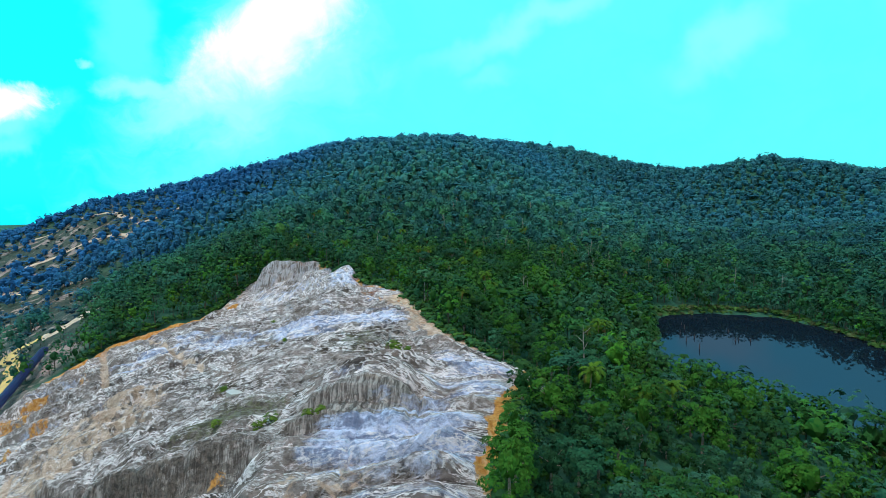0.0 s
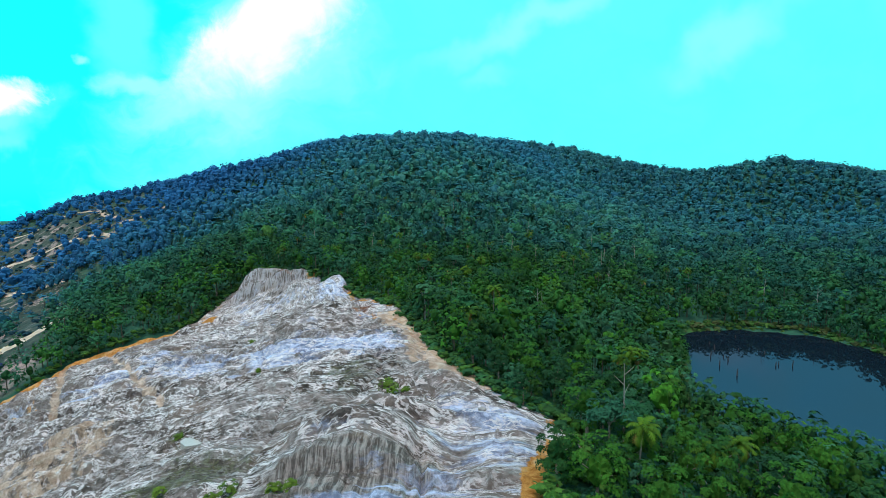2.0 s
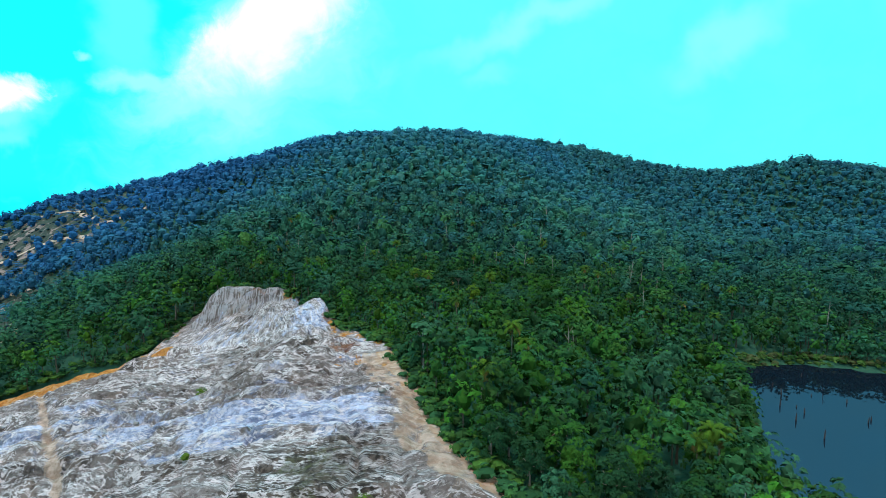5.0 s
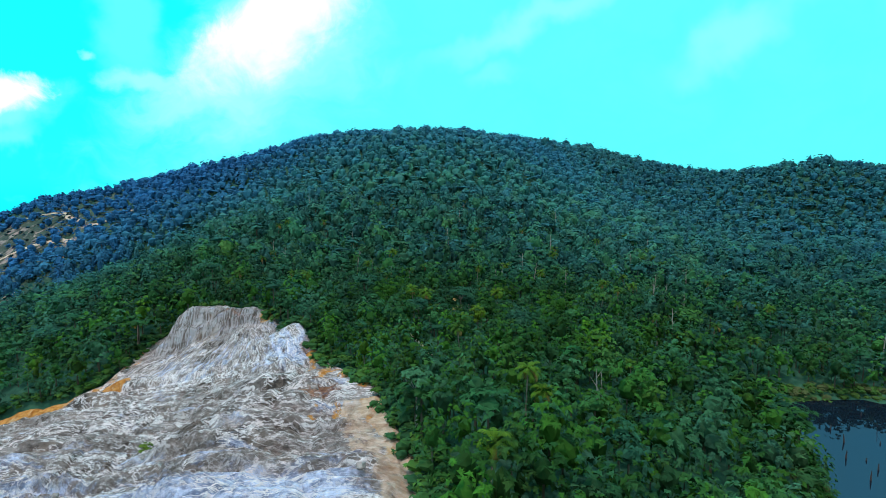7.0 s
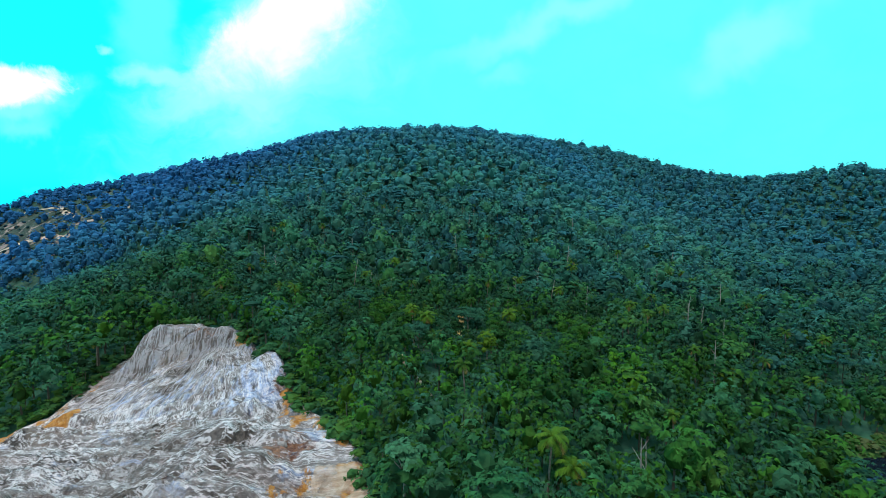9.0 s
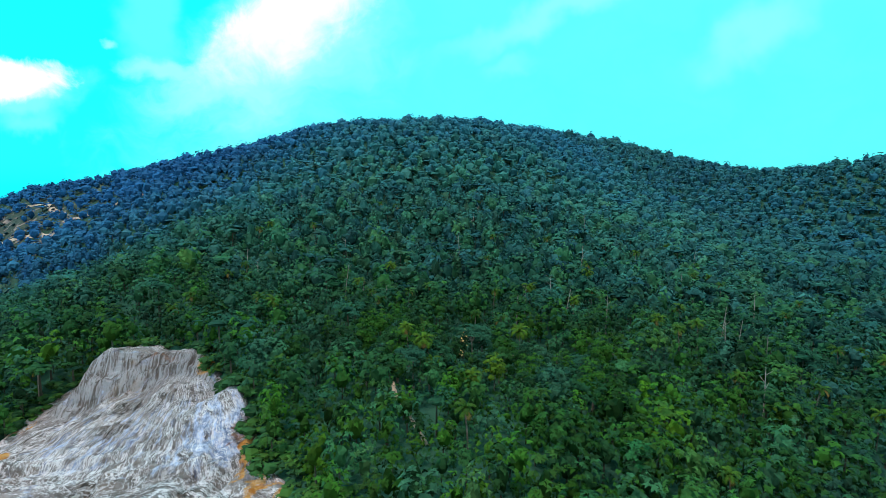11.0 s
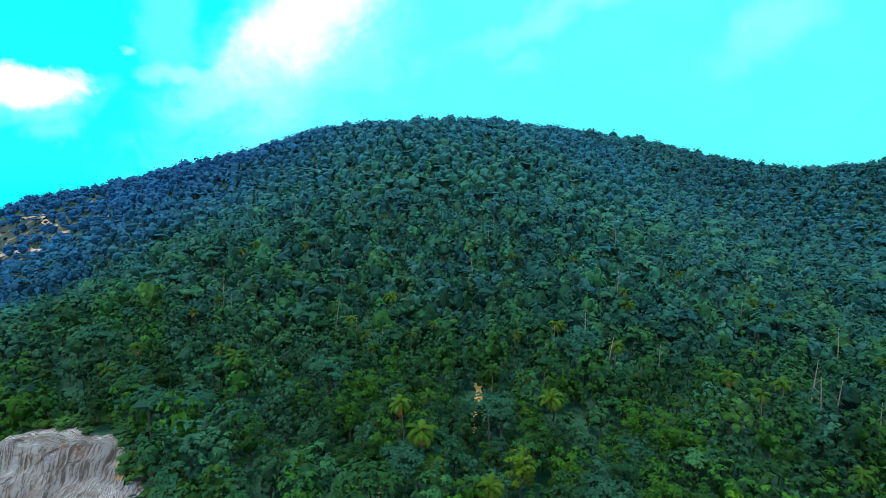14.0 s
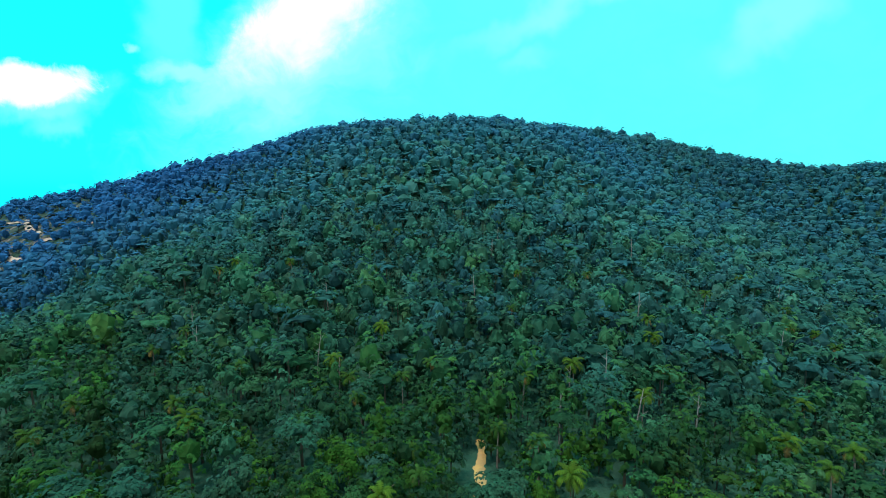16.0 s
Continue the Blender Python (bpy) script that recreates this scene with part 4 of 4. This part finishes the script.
def forest_mass(name, label, places, leaves, leaf, core, haze=0.0, grow=1.0, kinds=KINDS):
    variants = []
    for kind, share in kinds:
        for k in range(5):
            size, tall = SIZES[kind][0] * grow, SIZES[kind][2] * (1.0 if grow < 1.1 else 0.3)
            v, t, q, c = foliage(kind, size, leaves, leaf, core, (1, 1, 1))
            tv, tf = tube([(0, 0, -1.0), (0, 0, tall + size * 0.5)], (0.28, 0.16), 3)
            variants.append((share / 5, kind, v + (0, 0, tall), t, q, c, tv, tf))
    shares = np.array([v[0] for v in variants])
    pick = rng.choice(len(variants), len(places), p=shares / shares.sum())
    zs = land(places[:, 0], places[:, 1])
    drift = ripple(places[:, 0], places[:, 1], 55, 71, 3)
    V, T, Q, C, TV, TF = [], [], [], [], [], []
    n = tn = 0
    for k, (px, py) in enumerate(places):
        _, kind, v, t, q, c, tv, tf = variants[pick[k]]
        a, s = rng.uniform(0, 6.28), rng.choice((0.7, 0.9, 1.05, 1.3)) * rng.uniform(0.85, 1.15)
        if py > 560 and abs(py - crest(px)) < 26 and rng.uniform() < 0.16:
            s *= rng.uniform(1.1, 1.28)
        squat = rng.uniform(0.85, 1.2) if grow < 1.1 else rng.uniform(0.75, 1.0)
        turn = np.array([[math.cos(a), -math.sin(a), 0], [math.sin(a), math.cos(a), 0], [0, 0, squat]]) * s
        V.append(v @ turn.T + (px, py, zs[k]))
        TV.append(tv @ turn.T + (px, py, zs[k]))
        T.append(t + n)
        Q.append(q + n)
        TF.append(tf + tn)
        own = np.array(GREENS[kind][rng.integers(len(GREENS[kind]))]) * rng.uniform(0.62, 1.38) ** (1.0 if py < 420 else 0.6)
        if rng.uniform() < 0.11:
            own = own * (1.55, 1.15, 0.7)
        own = own * (1 + (drift[k] - 0.5) * np.array((0.5, 0.3, -0.5)))
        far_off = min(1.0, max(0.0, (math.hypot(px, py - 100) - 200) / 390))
        # slope brightness set into leaf colour: lighter far off, dimmer on the right
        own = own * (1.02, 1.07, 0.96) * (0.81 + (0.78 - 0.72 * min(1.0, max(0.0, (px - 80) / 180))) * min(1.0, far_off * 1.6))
        # distance haze mixed into leaf colour as blue, strongest beyond the spur
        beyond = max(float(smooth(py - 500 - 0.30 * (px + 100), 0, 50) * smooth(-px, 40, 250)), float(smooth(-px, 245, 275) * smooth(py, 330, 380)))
        blue = 1.12 * haze * far_off * (0.68 + 0.24 * beyond) * (1 - 0.42 * float(smooth(px, 90, 240)))
        haze_tint = np.array((0.016, 0.140, 0.290)) * (1 - beyond) + np.array((0.014, 0.105, 0.265)) * beyond
        own = own * (1 - blue) + haze_tint * blue * rng.uniform(0.78, 1.22)
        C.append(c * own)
        n += len(v)
        tn += len(tv)
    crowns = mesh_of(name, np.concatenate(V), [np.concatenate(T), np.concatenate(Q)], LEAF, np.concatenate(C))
    root = new(name)
    part("crowns", crowns, LEAF, root)["kind"] = "stuff"
    part("trunks", mesh_of("trunks", np.concatenate(TV), [np.concatenate(TF)], MOSSY), MOSSY, root)["kind"] = "stuff"
    return tagged(root, label, "forest", kind="stuff")


rest = places[~close & (rng.uniform(0, 1, len(places)) > 0.93 * bare_here)]
slope = (rest[:, 1] > 225) & (rest[:, 1] < 318) & (np.abs(rest[:, 0] + 5) < 0.46 * (rest[:, 1] - 90))
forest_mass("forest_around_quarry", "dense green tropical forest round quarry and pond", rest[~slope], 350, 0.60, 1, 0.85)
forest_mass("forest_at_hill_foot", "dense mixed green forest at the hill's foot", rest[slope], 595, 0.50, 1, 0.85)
mid = scatter(335, 525, 5.9)
mid = mid[mid[:, 1] < 480 + 80 * (ripple(mid[:, 0], mid[:, 1], 45, 73, 3) - 0.5)]
mid = mid[rng.uniform(0, 1, len(mid)) > 0.90 * bare_land(mid[:, 0], mid[:, 1])]
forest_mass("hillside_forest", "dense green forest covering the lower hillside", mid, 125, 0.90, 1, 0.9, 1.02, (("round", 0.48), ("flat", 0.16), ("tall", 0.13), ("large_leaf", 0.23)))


far = scatter(435, 900, 6.9)
far = far[far[:, 1] > 480 + 80 * (ripple(far[:, 0], far[:, 1], 45, 73, 3) - 0.5)]
far = far[far[:, 1] < crest(far[:, 0]) + 34]
far = far[rng.uniform(0, 1, len(far)) > 0.93 * bare_land(far[:, 0], far[:, 1])]
forest_mass("hilltop_forest", "forest on the upper slopes and ridge, leaves coloured blue as by haze", far, 70, 1.20, 0, 0.95, 1.12, (("round", 0.58), ("flat", 0.16), ("tall", 0.04), ("large_leaf", 0.22)))


# --- palms by the slope and the pond
def palm_height(x, y, top):
    return max(6.0, top - height(x, y))


PALMS = [(-10, 260, 34), (-14, 272, 33), (-6, 256, 29), (4, 254, 26), (-61, 291, 36), (68, 299, 29), (16, 193, 30), (19, 190, 26), (5, 163, 29), (32, 105, 21), (55, 113, 14), (45, 108, 15), (50, 154, 19), (53, 156, 18),
         (47, 153, 17), (-40, 330, 35), (30, 335, 32), (44, 318, 31), (86, 320, 28), (112, 262, 14), (-30, 352, 38), (58, 352, 36), (20, 287, 28)]
for px, py, top in PALMS:
    meshes = palm_meshes(palm_height(px, py, top) - 1.0, 20, 3.7 * rng.uniform(0.9, 1.15), (0.046, 0.105, 0.008))
    make_tree("palm_tree", meshes, pose(px, py, height(px, py), 0, 0, rng.uniform(0, 360)), "yellow-green feather palm rising out of the forest", "palm", "palms in the forest")


# --- a few trees that stand out by their shape or colour
def marked_tree(x, y, top, kind, size, colour, leaves, leaf, name, label):
    v, t, q, c = foliage(kind, size, leaves, leaf, 2, colour)
    tall = max(3.0, top - height(x, y) - SIZES[kind][1] * size)
    tv, tf = joined([tube([(0, 0, -1), (0.15, 0, tall * 0.5), (0, 0.1, tall + size * 0.5)], (0.30, 0.22, 0.12))]
                    + [tube([(0, 0, tall * 0.85), (math.cos(a) * size * 0.6, math.sin(a) * size * 0.6, tall + size * 0.35)], (0.12, 0.04), 4) for a in (0.3, 1.7, 2.9, 4.1, 5.3)])
    meshes = (mesh_of("trunk", tv, [tf], DEADWOOD, smooth_faces=True), mesh_of("crown", v + (0, 0, tall), [t, q], LEAF, c))
    return make_tree(name, meshes, pose(x, y, height(x, y), 0, 0, 40), label, "tree", "trees of the near forest")


marked_tree(47, 272, 23, "flat", 5.6, (0.030, 0.120, 0.045), 1900, 0.5, "umbrella_tree", "pale green umbrella tree with a clear trunk")
marked_tree(49, 259, 18, "tall", 1.9, (0.060, 0.190, 0.010), 700, 0.5, "slender_tree", "bright lime-green sapling with a pale stem")
marked_tree(-8, 182, 33, "flat", 3.4, (0.030, 0.105, 0.050), 1100, 0.6, "large_leaved_tree", "pale grey-green large-leaved tree on a white trunk")
marked_tree(10, 262, 24, "round", 3.4, (0.055, 0.120, 0.008), 1500, 0.4, "broadleaf_tree", "olive-yellow broadleaf tree with a domed crown")
marked_tree(36, 226, 23, "flat", 4.6, (0.020, 0.115, 0.030), 1500, 0.5, "umbrella_tree", "pale green umbrella tree with a clear trunk")
marked_tree(84, 258, 18, "round", 3.6, (0.050, 0.105, 0.008), 1500, 0.4, "broadleaf_tree", "olive-yellow broadleaf tree with a domed crown")

# --- palms dotted over the slope
slope_palms = []
for k in range(4):
    meshes = palm_meshes(rng.uniform(9.5, 12.5), 16, 3.2, ((0.034, 0.090, 0.009), (0.026, 0.080, 0.012))[k % 2])
    slope_palms.append(make_tree("palm_tree", meshes, standing(-70 + 42 * k, 300 + 12 * k), "green feather palm among forest trees on the slope", "palm", "palms in the forest"))
made = 0
while made < 50:
    px, py = rng.uniform(-130, 170), rng.uniform(200, 470)
    if open_ground(np.array([px]), np.array([py]))[0]:
        copy_thing(slope_palms[made % 4], standing(px, py, rng.uniform(0, 360), rng.uniform(0.8, 1.1)))
        made += 1


# --- bare trunks of dead trees
def dead_tree(x, y, tall, name="dead_tree", label="pale bare trunk of a dead forest tree", z=None, wood=DEADWOOD):
    lean = rng.normal(0, 0.05, 2) * tall
    pieces = [tube([(0, 0, -1), (lean[0] * 0.4, lean[1] * 0.4, tall * 0.5), (lean[0], lean[1], tall)], (0.26, 0.19, 0.06), 6)]
    mesh = mesh_of("bole", *[a if k == 0 else [a] for k, a in enumerate(joined(pieces))], wood, smooth_faces=True)
    root = new(name)
    part("bole", mesh, wood, root)
    for k in range(3):
        s = 0.62 + 0.12 * k
        a = rng.uniform(0, 6.28)
        start = np.array([lean[0] * s, lean[1] * s, tall * s])
        end = start + (math.cos(a) * tall * 0.11, math.sin(a) * tall * 0.11, tall * 0.10)
        bv, bf = tube([start, end], (0.08, 0.025), 4)
        part("branch", mesh_of("branch", bv, [bf], wood), wood, root)
    root.matrix_basis = pose(x, y, height(x, y) if z is None else z, 0, 0, 0)
    return tagged(root, label, "dead tree", "bare trunks")


for px, py, tall in ((37, 327, 19), (38, 307, 18), (33, 195, 17), (35, 197, 15), (90, 296, 17), (96, 300, 16), (101, 292, 15), (93, 305, 18), (62, 378, 18), (-48, 336, 17), (160, 262, 17), (178, 250, 16), (82, 262, 17), (36, 122, 18)):
    dead_tree(px, py, tall)
for k in range(16):
    px, py = rng.uniform(-110, 150), rng.uniform(290, 460)
    dead_tree(px, py, rng.uniform(13, 16))
for k in range(14):
    px, py = 96 + rng.uniform(0, 36), 190 + rng.uniform(0, 48)
    if inside(np.array([px]), np.array([py]), POND)[0] > 2:
        dead_tree(px, py, rng.uniform(1.2, 3.4), "drowned_stump", "dark drowned stump standing in the pond", WATER_Z - 0.6, WETWOOD)


# --- low growth: bright scrub on the rim and banks
def scrub_mass(name, label, places, size, leaves, leaf, colours):
    V, T, Q, C, n = [], [], [], [], 0
    variants = [foliage("round", 1.0, leaves, leaf / size, 0, (1, 1, 1)) for _ in range(6)]
    zs = land(places[:, 0], places[:, 1])
    for k, (px, py) in enumerate(places):
        v, t, q, c = variants[rng.integers(6)]
        s = size * rng.uniform(0.5, 1.3)
        a = rng.uniform(0, 6.28)
        turn = np.array([[math.cos(a), -math.sin(a), 0], [math.sin(a), math.cos(a), 0], [0, 0, 0.5]]) * s
        V.append(v @ turn.T + (px, py, zs[k] - 0.3))
        T.append(t + n)
        Q.append(q + n)
        C.append(c * np.array(colours[rng.integers(len(colours))]) * rng.uniform(0.8, 1.2))
        n += len(v)
    return tagged(new(name, mesh_of(name, np.concatenate(V), [np.concatenate(T), np.concatenate(Q)], LEAF, np.concatenate(C))), label, "shrubs", kind="stuff")


p = np.stack([rng.uniform(-180, 40, 16000), rng.uniform(60, 300, 16000)], -1)
d = inside(p[:, 0], p[:, 1], QUARRY_RIM)
p = p[(d < 0.3) & (d > -9) & ((p[:, 0] > -115) | (d < -2.5)) & (p[:, 1] < 292)]
scrub_mass("rim_scrub", "bright green scrub along the quarry rim", p[:1100], 1.7, 40, 0.62, ((0.045, 0.120, 0.018), (0.030, 0.095, 0.022), (0.022, 0.080, 0.026)))
p = np.stack([rng.uniform(60, 200, 9000), rng.uniform(95, 275, 9000)], -1)
d = inside(p[:, 0], p[:, 1], POND)
p = p[(d < 0.9) & (d > -6)]
scrub_mass("pond_reeds", "low green grass and reeds on the pond bank", p[:1300], 1.7, 34, 0.6, ((0.036, 0.105, 0.020), (0.050, 0.115, 0.022), (0.065, 0.090, 0.030)))
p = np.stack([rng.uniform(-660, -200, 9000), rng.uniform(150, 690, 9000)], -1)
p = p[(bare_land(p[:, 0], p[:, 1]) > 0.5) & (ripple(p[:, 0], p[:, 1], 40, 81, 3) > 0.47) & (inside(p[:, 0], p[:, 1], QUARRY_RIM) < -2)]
# leaf colour leans blue, the same haze as set into the far trees
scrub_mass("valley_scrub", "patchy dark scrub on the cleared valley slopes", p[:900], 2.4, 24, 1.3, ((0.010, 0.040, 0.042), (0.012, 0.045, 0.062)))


# --- shrubs standing on the quarry
def shrub(x, y, size, colour, label):
    v, t, q, c = foliage("round", size, 420, 0.4, 1, colour)
    v = v * (1, 1, 0.6)
    mesh = mesh_of("crown", v, [t, q], LEAF, c)
    root = new("shrub")
    part("crown", mesh, LEAF, root, at=pose(0, 0, size * 0.15))
    sv, sf = tube([(0, 0, -0.6), (0.1, 0, size * 0.7)], (0.10, 0.05), 5)
    part("stem", mesh_of("stem", sv, [sf], BARK), BARK, root)
    root.matrix_basis = pose(x, y, height(x, y) - 0.1, 0, 0, rng.uniform(0, 360))
    return tagged(root, label, "shrub", "shrubs on the quarry")


for px, py, size in ((-15, 128.5, 2.3), (-13.6, 126.6, 1.7), (-10.5, 126.4, 1.0), (-40, 104, 2.0), (-43, 103, 1.3), (-30, 98, 1.5), (-27, 97, 1.2), (-71, 193.5, 1.5), (-52, 150, 0.7), (-55, 108, 1.2), (-62, 128, 1.0)):
    shrub(px, py, size, (0.075, 0.130, 0.016), "yellow-green shrub rooted in the quarry rubble")


# --- puddle held on a bench
def puddle(x, y):
    z = sum(height(x + a, y + b) for a in (-1.5, 0, 1.5) for b in (-1.5, 0, 1.5)) / 9 + 0.1
    bm = bmesh.new()
    bm.faces.new([bm.verts.new((2.6 * math.cos(a) * (1 + 0.2 * math.sin(3 * a)), 2.6 * math.sin(a) * (1 + 0.15 * math.cos(2 * a)), 0)) for a in np.linspace(0, 6.2, 26)])
    made = bmesh.ops.extrude_face_region(bm, geom=bm.faces[:])
    bmesh.ops.translate(bm, verts=[v for v in made["geom"] if isinstance(v, bmesh.types.BMVert)], vec=(0, 0, -1.2))
    ob = part("puddle", bm, MUD, at=pose(x, y, z, 0, 0, 20))
    return tagged(ob, "shallow grey rain puddle on a quarry bench", "puddle")


MUD = plain_material("grey_muddy_water", (0.30, 0.29, 0.25), (0.38, 0.35, 0.30), 0.2, 0.35, bump=0.02)
puddle(-57, 125)


# --- loose boulders on the benches
def boulder_mesh():
    v = BALL_V * (1 + rng.uniform(-0.22, 0.18, (len(BALL_V), 1))) * (1.0, 0.8, 0.62)
    return mesh_of("boulder", v, [BALL_F], STONE)


stones = [boulder_mesh() for _ in range(4)]
for k in range(46):
    px, py = rng.uniform(-95, 8), rng.uniform(74, 225)
    if inside(np.array([px]), np.array([py]), QUARRY_RIM)[0] > 6:
        s = rng.uniform(0.35, 1.1)
        ob = part("boulder", stones[k % 4], STONE, at=pose(px, py, height(px, py) + 0.15 * s, rng.uniform(-20, 20), rng.uniform(-20, 20), rng.uniform(0, 360)) @ Matrix.Scale(s, 4))
        tagged(ob, "rough grey boulder lying on the quarry slope", "boulder", "boulders on the quarry")


# ---- valley: tracks and covered conveyor ----
def track(name, points, wide, mat, label, lift=0.35):
    """A beaten earth track draped over the ground."""
    pts = [Vector(p) for p in points]
    for _ in range(3):
        pts = [pts[0]] + [q for a, b in zip(pts, pts[1:]) for q in (a * 0.75 + b * 0.25, a * 0.25 + b * 0.75)] + [pts[-1]]
    verts, quads = [], []
    for k, p in enumerate(pts):
        d = (pts[min(k + 1, len(pts) - 1)] - pts[max(k - 1, 0)]).normalized()
        side = Vector((-d.y, d.x))
        w_here = wide * (0.65 + 0.7 * hashed(k // 2, 1, 3))
        for s in (-1.0, -0.5, 0.0, 0.5, 1.0):
            q = p + side * s * w_here / 2
            verts.append((q.x, q.y, height(q.x, q.y) + lift - 0.5 * abs(s) ** 3))
    for k in range(len(pts) - 1):
        for s in range(4):
            a = k * 5 + s
            quads.append((a, a + 1, a + 6, a + 5))
    return tagged(new(name, mesh_of(name, np.array(verts), [np.array(quads)], mat, smooth_faces=True)), label, "track", kind="structure")


track("road_valley", [(-218, 290), (-224, 276), (-240, 268), (-246, 258), (-234, 250), (-222, 238), (-206, 214), (-196, 190), (-190, 160), (-186, 120)], 9, TRACK, "ochre earth haul road curving down the valley")
track("road_spur", [(-216, 300), (-217, 288), (-222, 276), (-232, 268)], 12, PALE_TRACK, "pale earth cutting at the end of the spur", 0.6)
track("road_lower", [(-330, 330), (-300, 300), (-270, 272), (-245, 240), (-225, 205), (-212, 170)], 7, TRACK, "rutted ochre track along the valley floor")
track("road_far", [(-520, 520), (-470, 500), (-430, 480), (-390, 470), (-350, 470)], 7, PALE_TRACK, "pale track crossing the cleared far slope", 0.8)
track("road_scar", [(-560, 640), (-520, 650), (-480, 655), (-440, 640), (-410, 610), (-380, 590)], 5, PALE_TRACK, "pale track cut across the scarred far hill", 1.0)
track("road_scar_upper", [(-370, 575), (-345, 572), (-325, 580), (-300, 590)], 5, PALE_TRACK, "pale earth cut high on the far hill", 1.2)
track("road_scar_low", [(-500, 560), (-460, 556), (-430, 570), (-390, 566), (-350, 545), (-338, 505)], 5, PALE_TRACK, "pale earth scar winding over the far hill", 1.0)
track("path", [(1.2, 284), (1.0, 289), (2.6, 295), (1.6, 300), (2.8, 305), (2.2, 312)], 3.0, TRACK, "pale sandy footpath in a forest clearing", 0.3)
track("path_lower", [(-6, 231), (-9, 238), (-13, 247), (-16, 254), (-17, 260)], 1.2, PALE_TRACK, "pale sandy footpath under the palms", 0.3)


def conveyor(start, end, wide=4.2, tall=2.6):
    """A covered conveyor: long gallery with ridged blue sheet roof on steel trestles."""
    a = Vector((*start, height(*start) + 4.0))
    b = Vector((*end, height(*end) + 4.0))
    d = b - a
    turn = d.to_track_quat("Y", "Z").to_matrix().to_4x4()
    root = new("conveyor_gallery")
    root.matrix_basis = Matrix.Translation(a) @ turn
    L = d.length
    bm = bmesh.new()
    box(bm, (wide * 0.86, L, tall * 0.5), pose(0, L / 2, 0))
    part("gallery_wall", bm, BLUE_SHEET, root)
    for k in range(int(L / 6)):
        bm = bmesh.new()
        y0, y1 = k * L / int(L / 6), (k + 1) * L / int(L / 6) - 0.06
        ring = [(-wide / 2, tall * 0.2), (-wide * 0.3, tall * 0.48), (0, tall * 0.6), (wide * 0.3, tall * 0.48), (wide / 2, tall * 0.2)]
        rows = [[bm.verts.new((px, yy, pz)) for px, pz in ring] for yy in (y0, y1)]
        for s in range(4):
            bm.faces.new((rows[0][s], rows[0][s + 1], rows[1][s + 1], rows[1][s]))
        bmesh.ops.solidify(bm, geom=bm.faces[:], thickness=0.08)
        part("roof_sheet", bm, BLUE_SHEET, root)
    back = root.matrix_basis.inverted()
    for k in range(1, int(L / 12) + 1):
        foot = a + d * (k / (int(L / 12) + 1))
        base = Vector((foot.x, foot.y, height(foot.x, foot.y) - 0.5))
        for s in (-1, 1):
            side = (turn @ Vector((s * wide * 0.4, 0, 0)))
            tv, tf = tube([back @ (base + side * 1.3), back @ (foot + side)], (0.16, 0.14), 6)
            part("trestle_leg", mesh_of("trestle_leg", tv, [tf], STEEL), STEEL, root)
    return tagged(root, "long dark-blue covered conveyor sloping down the valley side", "conveyor")


conveyor((-207, 240), (-178, 160))


# ---- huts in the trees ----
def hut(x, y, turn, roof, label):
    root = new("hut")
    root.matrix_basis = pose(x, y, height(x, y), 0, 0, turn)
    bm = bmesh.new()
    for sx, sy, cx, cy in ((6.0, 0.15, 0, -2.4), (6.0, 0.15, 0, 2.4), (0.15, 4.65, -2.93, 0), (0.15, 4.65, 2.93, 0)):
        box(bm, (sx, sy, 3.2), pose(cx, cy, 1.4))
    part("wall", bm, BOARD, root)
    for s in (-1, 1):
        bm = bmesh.new()
        box(bm, (7.2, 3.5, 0.09), pose(0, s * 1.55, 3.6, -s * 22))
        for k in range(12):
            box(bm, (0.09, 3.5, 0.07), pose(-3.3 + k * 0.6, s * 1.55, 3.66, -s * 22))
        part("roof_sheet", bm, roof, root)
    bm = bmesh.new()
    box(bm, (0.95, 0.08, 2.0), pose(-0.6, -2.5, 1.0))
    part("door", bm, BOARD, root)
    return tagged(root, label, "hut", "huts in the forest")


hut(192, 398, 15, BLUE_ROOF, "small hut with a bright blue sheet roof")
hut(202, 396, -20, WHITE_ROOF, "small hut with a pale zinc roof")
